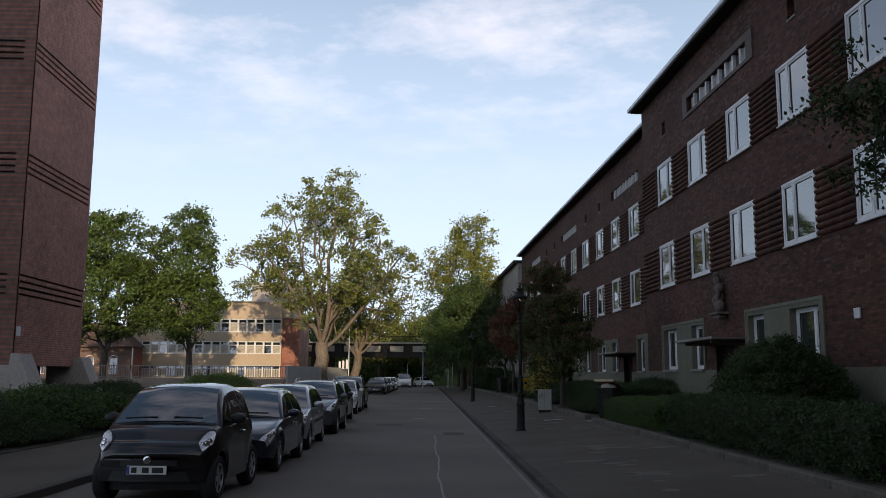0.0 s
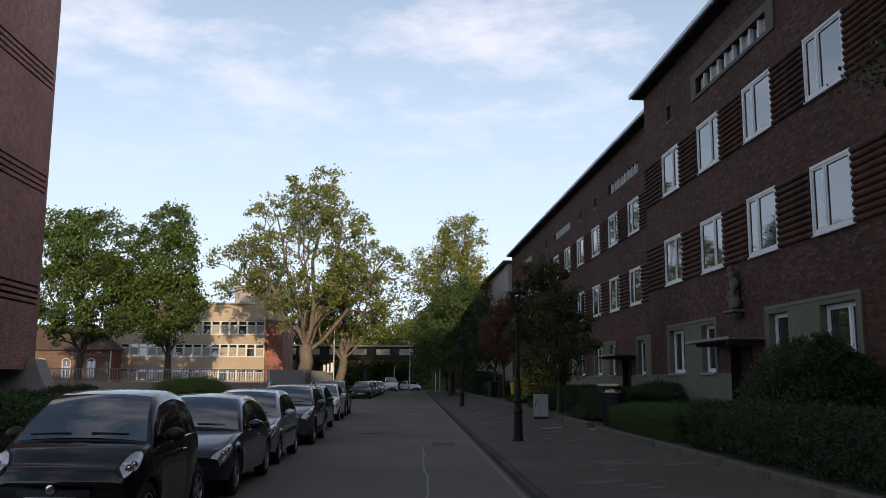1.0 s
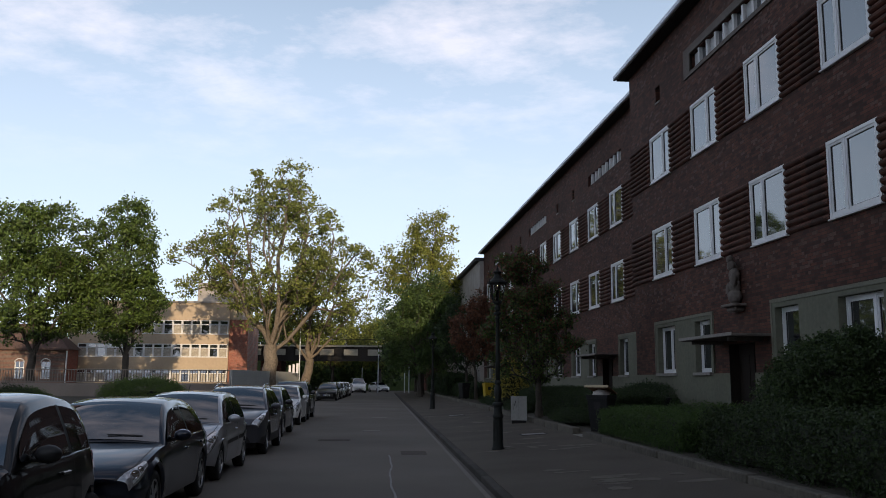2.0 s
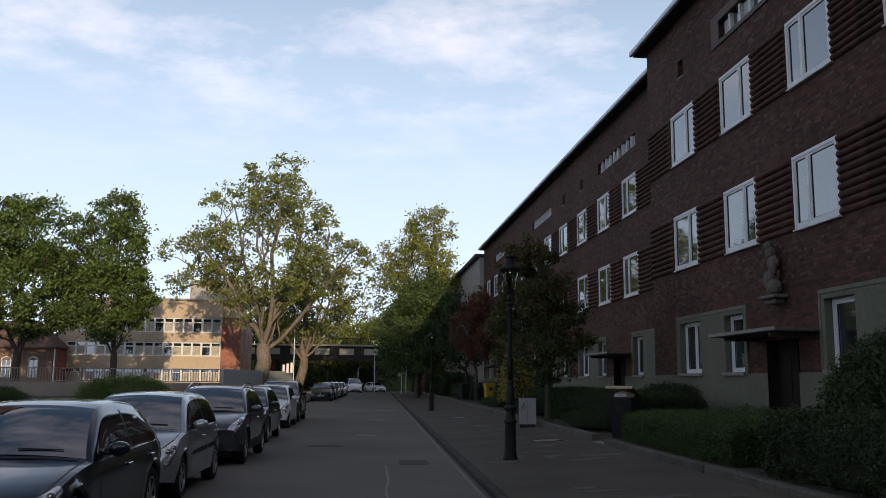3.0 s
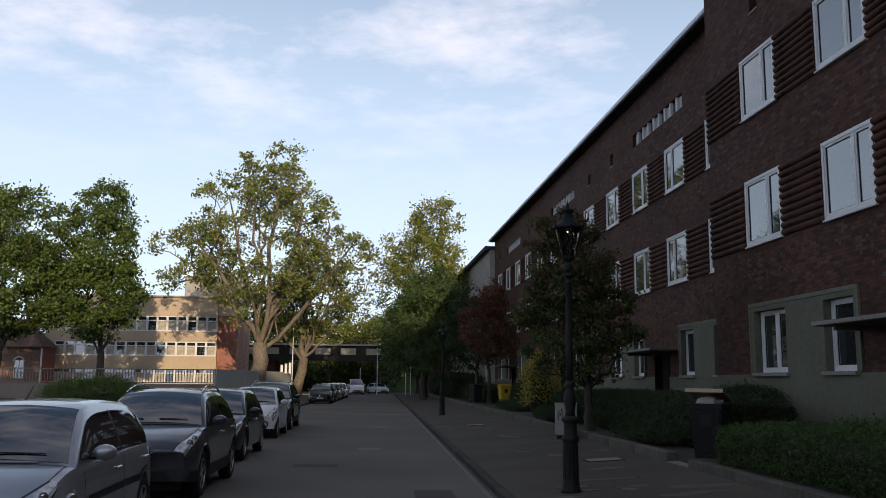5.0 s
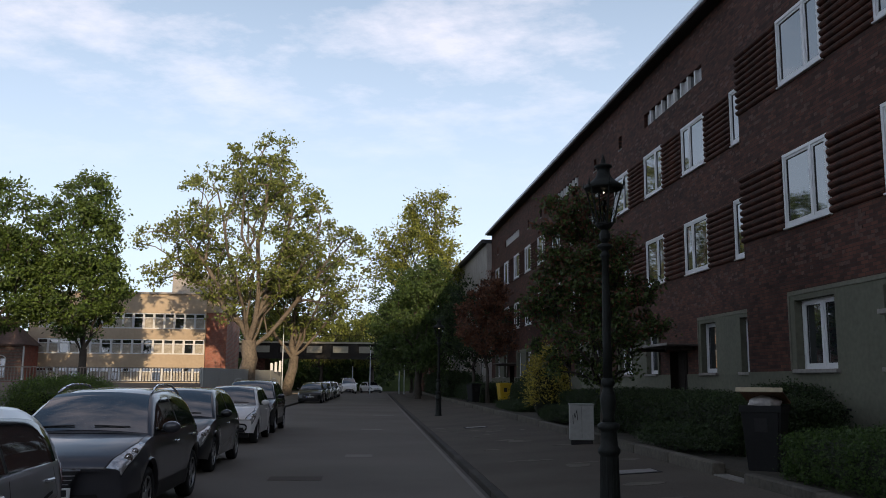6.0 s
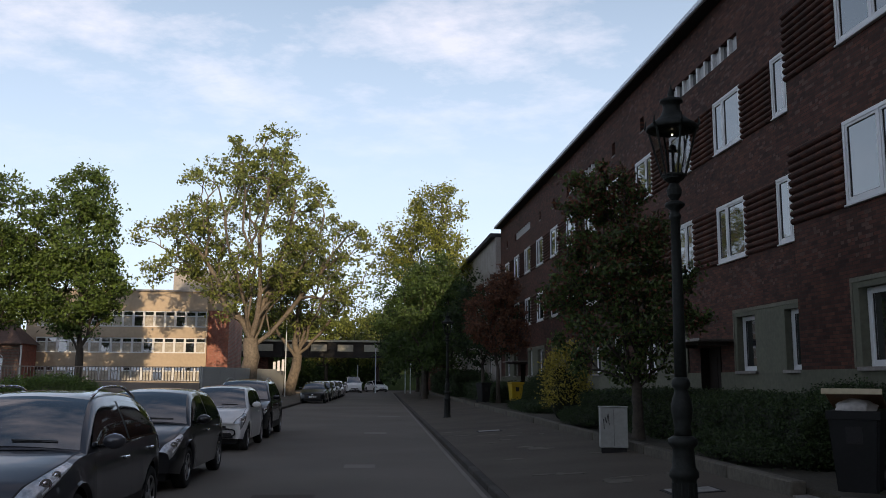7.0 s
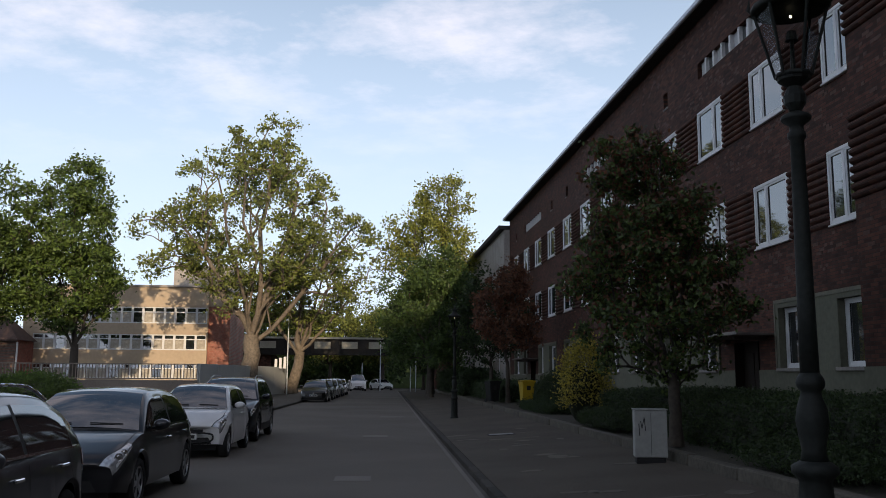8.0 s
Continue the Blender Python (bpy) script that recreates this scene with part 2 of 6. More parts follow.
# ---- mesh helpers ----
def mesh_ob(name, bm, mat, parent=None, label="", at=None, smooth=False):
    me = bpy.data.meshes.new(name)
    bm.to_mesh(me)
    bm.free()
    if smooth:
        me.shade_smooth()
    for m in (mat if isinstance(mat, (list, tuple)) else [mat]):
        me.materials.append(m)
    ob = new(name, me)
    if parent:
        ob.parent = parent
    if at is not None:
        ob.matrix_basis = at
    if label:
        tagged(ob, label)
    return ob


def part(name, bm, mat, parent, label="", at=None, smooth=False):
    return mesh_ob(name, bm, mat, parent, label, at, smooth)


def thing(name, at, label, category, group="", kind=""):
    ob = new(name)
    ob.empty_display_size = 0.1
    ob.matrix_basis = at
    return tagged(ob, label, category, group, kind)


def add_box(bm, x0, x1, y0, y1, z0, z1, bevel=0.0, index=0):
    vs = [bm.verts.new((x, y, z)) for x in (x0, x1) for y in (y0, y1) for z in (z0, z1)]
    faces = [(0, 1, 3, 2), (4, 6, 7, 5), (0, 4, 5, 1), (2, 3, 7, 6), (0, 2, 6, 4), (1, 5, 7, 3)]
    made = [bm.faces.new([vs[i] for i in f]) for f in faces]
    for f in made:
        f.material_index = index
    if bevel:
        edges = list({e for f in made for e in f.edges})
        bmesh.ops.bevel(bm, geom=edges, offset=bevel, segments=1, affect="EDGES", profile=0.5)
    return made


def box(x0, x1, y0, y1, z0, z1, bevel=0.0):
    bm = bmesh.new()
    add_box(bm, x0, x1, y0, y1, z0, z1, bevel)
    return bm


def lathe(profile, sides=16, axis="z", bm=None):
    """A turned shape from (radius, height) pairs."""
    bm = bm or bmesh.new()
    rings = []
    for r, h in profile:
        ring = []
        for k in range(sides):
            a = 2 * math.pi * k / sides
            c, s = r * math.cos(a), r * math.sin(a)
            ring.append(bm.verts.new((c, s, h) if axis == "z" else (h, c, s)))
        rings.append(ring)
    for a, b in zip(rings, rings[1:]):
        for k in range(sides):
            bm.faces.new((a[k], a[(k + 1) % sides], b[(k + 1) % sides], b[k]))
    bm.faces.new(rings[0][::-1])
    bm.faces.new(rings[-1])
    return bm


def wall_bm(length, height, openings, thick, bottom=0.0):
    """A wall in the plane x=0 that runs along y from 0 and is thick towards +x, with openings (y0, y1, z0, z1) through it."""
    bm = bmesh.new()
    ys = sorted({0.0, length, *[round(v, 3) for o in openings for v in o[:2]]})
    zs = sorted({bottom, height, *[round(v, 3) for o in openings for v in o[2:]]})
    ys = [v for v in ys if 0 <= v <= length]
    solid = {}
    for i in range(len(ys) - 1):
        for j in range(len(zs) - 1):
            cy, cz = (ys[i] + ys[i + 1]) / 2, (zs[j] + zs[j + 1]) / 2
            solid[i, j] = not any(o[0] < cy < o[1] and o[2] < cz < o[3] for o in openings)
    seen = {}

    def v(x, i, j):
        if (x, i, j) not in seen:
            seen[x, i, j] = bm.verts.new((x, ys[i], zs[j]))
        return seen[x, i, j]
    for (i, j), full in solid.items():
        if not full:
            continue
        bm.faces.new((v(0, i, j), v(0, i, j + 1), v(0, i + 1, j + 1), v(0, i + 1, j)))
        bm.faces.new((v(thick, i, j), v(thick, i + 1, j), v(thick, i + 1, j + 1), v(thick, i, j + 1)))
        for di, dj, a, b in ((-1, 0, (i, j), (i, j + 1)), (1, 0, (i + 1, j + 1), (i + 1, j)), (0, -1, (i + 1, j), (i, j)), (0, 1, (i, j + 1), (i + 1, j + 1))):
            if not solid.get((i + di, j + dj), False):
                bm.faces.new((v(0, *b), v(0, *a), v(thick, *a), v(thick, *b)))
    bmesh.ops.recalc_face_normals(bm, faces=bm.faces)
    return bm


def tube(bm, a, b, ra, rb, sides=8, index=0):
    """A tapered round bar between two points."""
    a, b = Vector(a), Vector(b)
    q = (b - a).to_track_quat("Z", "Y")
    rings = []
    for c, r in ((a, ra), (b, rb)):
        rings.append([bm.verts.new(c + q @ Vector((r * math.cos(2 * math.pi * k / sides), r * math.sin(2 * math.pi * k / sides), 0))) for k in range(sides)])
    for k in range(sides):
        f = bm.faces.new((rings[0][k], rings[0][(k + 1) % sides], rings[1][(k + 1) % sides], rings[1][k]))
        f.material_index = index
    bm.faces.new(rings[0][::-1]).material_index = index
    bm.faces.new(rings[1]).material_index = index


# ---- ground, road, pavements ----
g = mesh_ob("ground", box(-2500, 2500, -2500, 2500, -0.6, -0.13), M_SOIL)
tagged(g, "dull earth ground reaching to the horizon", "ground", kind="structure")
road = mesh_ob("road", box(-5.6, 1.42, -80, 134, -0.5, 0.0), M_ASPHALT, at=STREET)
tagged(road, "worn grey asphalt carriageway with a sealed crack", "road", kind="structure")
cross = mesh_ob("road_cross", box(-90, 90, 134, 152, -0.5, -0.004), M_ASPHALT, at=STREET)
tagged(cross, "grey asphalt cross street beyond the railway bridge", "road", kind="structure")
pw = mesh_ob("pavement_west", box(-8.6, -5.74, -80, 128, -0.5, 0.12), M_PAVING, at=STREET)
tagged(pw, "grey pavement behind the parked cars", "pavement", kind="structure")
yard = mesh_ob("yard_ground", box(-60, -8.6, -80, 90, -0.5, 0.14), M_SOIL, at=STREET)
tagged(yard, "dark planted ground beside the brick tower", "ground", kind="structure")


# ---- brick apartment house ----
def window(parent, x, y0, y1, z0, z1, narrow, sill=True, curtain=0):
    """A white casement window in a wall plane at x that faces -x. narrow: 1 if the small sash lies at y1, -1 at y0, 0 for even sashes, 2 for one sash."""
    f = 0.075
    bm = bmesh.new()
    X0, X1 = x - 0.015, x + 0.075
    add_box(bm, X0, X1, y0, y0 + f, z0, z1)
    add_box(bm, X0, X1, y1 - f, y1, z0, z1)
    add_box(bm, X0, X1, y0 + f, y1 - f, z0, z0 + f)
    add_box(bm, X0, X1, y0 + f, y1 - f, z1 - f, z1)
    w = part("window_frame", bm, M_WHITE, parent, "white window frame")
    ym = {1: y1 - 0.36 * (y1 - y0), -1: y0 + 0.36 * (y1 - y0), 0: (y0 + y1) / 2, 2: None}[narrow]
    spans = [(y0 + f, y1 - f)] if ym is None else [(y0 + f, ym - 0.04), (ym + 0.04, y1 - f)]
    if ym is not None:
        part("mullion", box(X0 + 0.004, X1, ym - 0.04, ym + 0.04, z0 + f, z1 - f), M_WHITE, w)
    for a, b in spans:
        s = 0.055
        bm = bmesh.new()
        for q in ((a, a + s, z0 + f, z1 - f), (b - s, b, z0 + f, z1 - f), (a + s, b - s, z0 + f, z0 + f + s), (a + s, b - s, z1 - f - s, z1 - f)):
            add_box(bm, X0 + 0.02, X1 - 0.01, *q)
        part("sash", bm, M_WHITE, w)
        bm = bmesh.new()
        for q in ((a + s, a + s + 0.014, z0 + f + s, z1 - f - s), (b - s - 0.014, b - s, z0 + f + s, z1 - f - s), (a + s + 0.014, b - s - 0.014, z0 + f + s, z0 + f + s + 0.014), (a + s + 0.014, b - s - 0.014, z1 - f - s - 0.014, z1 - f - s)):
            add_box(bm, x + 0.024, x + 0.034, *q)
        part("gasket", bm, M_EAVE_DARK, w)
        part("pane", box(x + 0.035, x + 0.043, a + s, b - s, z0 + f + s, z1 - f - s), M_GLASS, w)
    if sill:
        part("window_sill", box(x - 0.06, x + 0.035, y0 - 0.02, y1 + 0.02, z0 - 0.045, z0 - 0.004, 0.008), M_WHITE_DULL, w, "slim pale sill")
    if curtain:
        part("curtain", box(x + 0.16, x + 0.19, y0 + 0.1, y0 + 0.1 + (y1 - y0) * curtain, z0 + f, z1 - f), M_CURTAIN, w, "pale curtain behind the glass")
    return w


UP0, UP1, LO0, LO1, GF0, GF1 = 8.42, 10.02, 5.12, 6.80, 1.96, 3.48
WALL_TOP = 13.0


def rib_profile(bm, x, y0, y1, z, pitch):
    """One rounded brick course, open towards the wall."""
    prof = [(0.02, 0.02), (-0.035, 0.10), (-0.070, 0.30), (-0.078, 0.50), (-0.070, 0.68), (-0.035, 0.84), (0.02, 0.90)]
    a = [bm.verts.new((x + dx, y0, z + f * pitch)) for dx, f in prof]
    b = [bm.verts.new((x + dx, y1, z + f * pitch)) for dx, f in prof]
    for k in range(len(prof) - 1):
        bm.faces.new((a[k], b[k], b[k + 1], a[k + 1]))
    bm.faces.new(a)
    bm.faces.new(b[::-1])


def ribs(parent, x, y0, y1, z0, z1, single):
    """Rounded brick courses that stand proud between the windows."""
    n = 10
    pitch = (z1 - z0) / n
    rest = bmesh.new()
    if single:
        rib_profile(rest, x, y0, y1, 0, pitch)
        first = part("brick_course", rest, M_CLINKER, parent, at=pose(0, 0, z0))
        for k in range(1, n):
            o = new("brick_course", first.data)
            o.parent, o.matrix_basis = parent, pose(0, 0, z0 + k * pitch)
    else:
        for k in range(n):
            rib_profile(rest, x, y0, y1, z0 + k * pitch, pitch)
        tagged(part("brick_course_band", rest, M_CLINKER, parent, "ribbed band of rounded projecting brick courses"), kind="stuff")


def facade(house, x, y0, y1, centres, extra=()):
    """One straight front at x from y0 to y1, with a stair house of four windows a floor about each centre."""
    openings, upper, ground_wins, doors, strips, slits = [], [], [], [], [], []
    for c in centres:
        for k, off in enumerate((-5.62, -1.87, 1.87, 5.62)):
            upper.append((c + off - 0.94, c + off + 0.94, 1 if k < 2 else -1))
        for s in (-1, 1):
            ground_wins.append((*sorted((c + s * 4.74, c + s * 6.38)), 0 if s > 0 else -1))
            ground_wins.append((*sorted((c + s * 1.95, c + s * 3.12)), 2))
            slits.append(c + s * 5.7)
        doors.append(c)
        strips.append(c)
    for a, b in extra:
        upper.append((a, b, 1))
    ok = lambda a, b: a > y0 + 0.1 and b < y1 - 0.1
    upper = [u for u in upper if ok(u[0], u[1])]
    ground_wins = [u for u in ground_wins if ok(u[0], u[1])]
    slits = [s for s in slits if ok(s - 0.25, s + 0.25)]
    doors = [d for d in doors if ok(d - 1, d + 1)]
    for a, b, _ in upper:
        openings += [(a - y0, b - y0, UP0, UP1), (a - y0, b - y0, LO0, LO1)]
    for a, b, _ in ground_wins:
        openings.append((a - y0, b - y0, GF0, GF1))
    for s in slits:
        openings.append((s - 0.21 - y0, s + 0.21 - y0, 11.12, 11.66))
    for d in doors:
        openings.append((d - 0.75 - y0, d + 0.75 - y0, 0.45, 2.70))
        openings.append((d - 2.72 - y0, d + 2.72 - y0, 11.12, 11.64))
    wall = part("wall", wall_bm(y1 - y0, WALL_TOP, openings, 0.42, 1.93 - 2.0), M_CLINKER, house, "dark brown clinker brick wall", pose(x, y0, 0))
    # rendered base, set just proud of the brick
    ends = [y0] + [v for d in sorted(doors) for v in (d - 0.75, d + 0.75)] + [y1]
    for a, b in zip(ends[::2], ends[1::2]):
        part("plinth", box(x - 0.03, x - 0.002, a, b, 0.0, 1.93), M_PLINTH, house, "grey rendered plinth")
    # one near-black sheet behind the windows stands for unlit rooms
    part("room_shade", box(x + 0.9, x + 0.95, y0, y1, 0.1, WALL_TOP - 0.3), M_DARK, house, "near-black sheet in place of unlit rooms behind the glass")
    rnd = random.Random(int(y0 * 7))
    for a, b, nar in upper:
        for z0, z1 in ((UP0, UP1), (LO0, LO1)):
            window(house, x - 0.03, a, b, z0, z1, nar, True, rnd.choice((0, 0, 0.35, 0, 0.2)))
    for a, b, nar in ground_wins:
        window(house, x + 0.16, a, b, GF0, GF1, nar, False, rnd.choice((0.3, 0.5, 0, 0.25)))
        bm = bmesh.new()
        add_box(bm, x - 0.034, x + 0.142, a + 0.001, a + 0.016, GF0 + 0.004, GF1 - 0.017)
        add_box(bm, x - 0.034, x + 0.142, b - 0.016, b - 0.001, GF0 + 0.004, GF1 - 0.017)
        add_box(bm, x - 0.034, x + 0.142, a + 0.001, b - 0.001, GF1 - 0.016, GF1 - 0.001)
        part("window_reveal", bm, M_PLINTH, house, "grey rendered reveal of a deep-set window")
        part("window_sill", box(x - 0.12, x + 0.14, a - 0.06, b + 0.06, GF0 - 0.08, GF0 + 0.003, 0.008), M_STONE, house, "dark stone sill")
    # ribbed bands from window to window
    cuts = sorted(upper)
    edges = [y0 + 0.0] + [v for u in cuts for v in u[:2]] + [y1 - 0.0]
    for a, b in zip(edges[::2], edges[1::2]):
        if b - a > 0.3:
            for z0, z1 in ((UP0, UP1), (LO0, LO1)):
                ribs(house, x, a + (0.0 if a == y0 else 0.0), b, z0 - 0.02, z1 + 0.02, 19 < (a + b) / 2 < 60)
    # grey rendered fields round the pairs of ground-floor windows, with stone edging
    for d in doors:
        for s in (-1, 1):
            a, b = sorted((d + s * 1.83, d + s * 6.55))
            if not ok(a, b):
                continue
            holes = [(p - a, q - a, GF0, GF1) for p, q, _ in ground_wins if p > a - 0.01 and q < b + 0.01]
            part("render_field", wall_bm(b - a, 3.58, holes, 0.05, 1.90), M_PLINTH, house, "grey rendered field round the ground-floor windows", pose(x - 0.035, a, 0))
            bm = bmesh.new()
            add_box(bm, x - 0.055, x + 0.0, a - 0.07, b + 0.07, 3.582, 3.67)
            add_box(bm, x - 0.055, x + 0.0, a - 0.07, a - 0.003, 1.95, 3.580)
            add_box(bm, x - 0.055, x + 0.0, b + 0.003, b + 0.07, 1.95, 3.580)
            part("stone_surround", bm, M_SURROUND, house, "grey-green rendered surround")
        # door, steps and canopy
        for j0 in (d - 0.748, d + 0.728):
            part("door_jamb", box(x - 0.034, x + 0.238, j0, j0 + 0.02, 0.452, 2.68), M_DARKWOOD, house, "dark jamb of the front door")
        leaf = part("front_door", box(x + 0.24, x + 0.30, d - 0.75, d + 0.75, 0.45, 2.70), M_DARKWOOD, house, "dark front door in a deep recess")
        part("door_panel", box(x + 0.22, x + 0.238, d - 0.55, d - 0.08, 1.3, 2.4, 0.01), M_DARKWOOD, leaf, "dark raised panel")
        part("door_panel", box(x + 0.22, x + 0.238, d + 0.08, d + 0.55, 1.3, 2.4, 0.01), M_DARKWOOD, leaf, "dark raised panel")
        bm = bmesh.new()
        add_box(bm, x - 1.03, x - 0.002, d - 1.72, d + 1.72, 2.80, 2.865, 0.01)
        for yy in (d - 1.2, d + 1.2):
            add_box(bm, x - 0.9, x - 0.002, yy - 0.03, yy + 0.03, 2.70, 2.797)
        canopy = part("canopy", bm, M_STONE_DARK, house, "flat dark concrete canopy over the door")
        part("canopy_edge", box(x - 1.055, x - 1.034, d - 1.74, d + 1.74, 2.815, 2.89), M_STONE, canopy, "pale canopy edge")
        for k in range(2):
            part("step", box(x - 0.9 + 0.32 * k, x - 0.035, d - 0.95, d + 0.95, 0.2 + 0.15 * k, 0.3 + 0.15 * k, 0.01), M_STONE, house)
    # attic light strips
    for c in [d for d in strips if ok(d - 3.3, d + 3.3)]:
        bm = bmesh.new()
        for q in ((c - 3.2, c + 3.2, 11.66, 11.90), (c - 3.2, c + 3.2, 10.98, 11.10), (c - 3.2, c - 2.72, 11.102, 11.658), (c + 2.72, c + 3.2, 11.102, 11.658)):
            add_box(bm, x - 0.05, x + 0.05, *q)
        if x < 10.5:
            part("stone_surround", bm, M_STONE_DARK, house, "stone surround of the attic lights")
        else:
            bm.free()
        for k in range(9):
            p0 = c - 2.72 + k * 5.44 / 9
            bm = bmesh.new()
            add_box(bm, x + 0.02, x + 0.24, p0 - 0.06, p0 + 0.06, 11.12, 11.64)
            if k:
                part("pier", bm, M_WHITE_DULL, house)
            else:
                bm.free()
            part("attic_pane", box(x + 0.12, x + 0.14, p0 + 0.06, p0 + 5.44 / 9 - 0.06, 11.13, 11.63), M_GLASS if k % 2 else M_GLASS_LIT, house)
    for s in slits:
        part("slit_window", box(x + 0.2, x + 0.24, s - 0.2, s + 0.2, 11.13, 11.65), M_GLASS, house)
        part("slit_sill", box(x - 0.03, x + 0.19, s - 0.24, s + 0.24, 11.06, 11.118), M_STONE, house)
    # eaves
    bm = bmesh.new()
    add_box(bm, x - 0.40, x + 0.1, y0 - (0.35 if x < 10.5 else -0.0), y1 + (0.3 if x < 10.5 else 0), 13.003, 13.10)
    part("soffit", bm, M_EAVE_DARK, house, "dark boarded soffit")
    bm = bmesh.new()
    add_box(bm, x - 0.53, x - 0.403, y0 - 0.3, y1 + (0.34 if x < 10.5 else 0), 13.02, 13.20, 0.03)
    part("gutter", bm, M_EAVE, house, "grey zinc gutter along the eaves")


M_BRICK_LOOSE = material("brown_clinker", (0.085, 0.040, 0.030), 0.75, vary=0.5, big=2.5, small=12, bump=0.2)
M_SURROUND = material("grey_green_surround", (0.14, 0.134, 0.10), 0.85, vary=0.22, big=1.2, small=12, bump=0.2)
M_DARKWOOD = material("dark_door_wood", (0.018, 0.013, 0.010), 0.8, vary=0.3, spec=0.2)
M_STONE_DARK = material("dark_weathered_stone", (0.115, 0.095, 0.082), 0.85, vary=0.25, big=1.2, small=12, bump=0.2)
M_WHITE_DULL = material("dull_white_paint", (0.58, 0.57, 0.56), 0.6, vary=0.1, bump=0.0)
# pale copy of the glass, its lit look put into the colour
M_GLASS_LIT = material("lit_glass_colour", (0.42, 0.42, 0.42), 0.4, vary=0.2, big=3)

BLOCK_X, REAR_X, STEP_Y = 9.91, 11.0, 39.70
house = thing("apartment_house", pose(0, 0, 0), "long dark clinker brick apartment house with ribbed window bands", "building")
facade(house, BLOCK_X, -40.0, STEP_Y, (30.95,), ((20.6, 22.5), (16.8, 18.7), (13.0, 14.9)))
facade(house, REAR_X, STEP_Y + 0.003, 86.0, (47.17, 62.3, 77.4))
# single bricks that stand proud of the plain courses
rnd = random.Random(41)
fields = ((4.0, 4.95), (7.0, 8.25), (10.2, 10.9), (12.0, 12.9))
for x, y0, y1, n in ((BLOCK_X, 20.5, STEP_Y - 0.3, 900), (REAR_X, STEP_Y + 0.3, 66.0, 900)):
    bm = bmesh.new()
    for _ in range(n):
        za, zb = rnd.choice(fields)
        z = za + 0.077 * rnd.randint(0, int((zb - za) / 0.077))
        y = y0 + 0.25 * rnd.randint(0, int((y1 - y0) / 0.25)) + 0.125 * (int(z / 0.077) % 2)
        add_box(bm, x - rnd.uniform(0.003, 0.010), x + 0.02, y, y + rnd.choice((0.115, 0.24)), z, z + 0.068)
    tagged(part("proud_brick_field", bm, M_BRICK_LOOSE, house, "scattered bricks standing proud of the wall"), kind="stuff")
part("return_wall", box(BLOCK_X + 0.003, REAR_X + 0.5, STEP_Y - 0.42, STEP_Y - 0.001, 1.0, WALL_TOP), M_CLINKER_X, house, "brick return where the front steps back", pose(0, 0.003, 0))
bm = bmesh.new()
add_box(bm, BLOCK_X - 0.5, 24, -40.3, STEP_Y + 0.3, 13.11, 13.2)
add_box(bm, REAR_X - 0.5, 24, STEP_Y + 0.31, 86.0, 13.11, 13.2)
part("roof", bm, M_ROOF, house, "low dark roof")
part("end_wall", box(BLOCK_X, 24, -40.3, -40.0, 0, 13.0), M_CLINKER_X, house)
part("ceiling", box(BLOCK_X + 0.425, 23.5, -39.9, STEP_Y - 0.45, 12.85, 12.95), M_DARK, house)
part("ceiling", box(REAR_X + 0.425, 23.5, STEP_Y + 0.1, 85.6, 12.85, 12.95), M_DARK, house)
part("end_wall", box(REAR_X + 0.425, 23.5, 85.7, 86.0, 0, 13.0), M_CLINKER_X, house)
part("rear_wall", box(23.6, 24, -40, 86, 0, 13.0), M_CLINKER, house)

# ---- tall unseen block across the street's near end, added to shade it ----
tall = thing("added_shade_block", pose(0, 0, 0), "unseen tall plain brick block, added to shade the street", "building")
part("wall", box(-34, 26, -62, -46, 0, 31.5), M_CLINKER_X, tall)
part("roof", box(-34.4, 26.4, -62.4, -45.6, 31.503, 31.9), M_ROOF, tall)

# ---- brick tower beside the street ----
tower = thing("brick_tower", pose(-12.24, 31.3, 0), "tall red-brown brick tower on slanted concrete feet", "building")
T_LEN, T_TOP = 5.65, 17.4
slots_y, slots_x = [], []
for zb in (4.12, 7.98, 11.72, 15.5):
    for k in range(4):
        slots_y.append((0.12, T_LEN - 0.12, zb + 0.2 * k, zb + 0.2 * k + 0.07))
        slots_x.append((0.35, 17.0, zb + 0.2 * k, zb + 0.2 * k + 0.07))
bm = wall_bm(T_LEN, T_TOP, slots_y, 0.09, 1.95)
bmesh.ops.transform(bm, matrix=Matrix.Scale(-1, 4, (1, 0, 0)), verts=bm.verts)
bmesh.ops.reverse_faces(bm, faces=bm.faces)
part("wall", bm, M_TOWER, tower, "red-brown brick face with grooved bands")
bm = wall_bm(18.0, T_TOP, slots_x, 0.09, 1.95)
part("wall", bm, M_TOWER_SHADED, tower, "red-brown brick end face with grooved bands, shade put into its colour", pose(0.0, -0.003, 0, 0, 0, 90))
# near-black backing paints the recess shade into the grooves
part("core", box(-17.9, -0.095, 0.095, T_LEN - 0.003, 2.0, T_TOP - 0.01), M_EAVE_DARK, tower, "near-black core, recess shade painted behind the grooves")
part("end_wall", box(-17.9, -0.092, T_LEN - 0.002, T_LEN + 0.25, 1.95, T_TOP), M_TOWER_SHADED, tower)
part("roof", box(-18.1, 0.2, -0.2, T_LEN + 0.4, T_TOP + 0.003, T_TOP + 0.3), M_ROOF, tower)
# solid block, the open base's shade put into its colour
part("undercroft_shade", box(-17, -1.2, 0.6, T_LEN - 0.5, 0.1, 1.945), M_DARK, tower, "solid near-black block in place of the shaded open base")


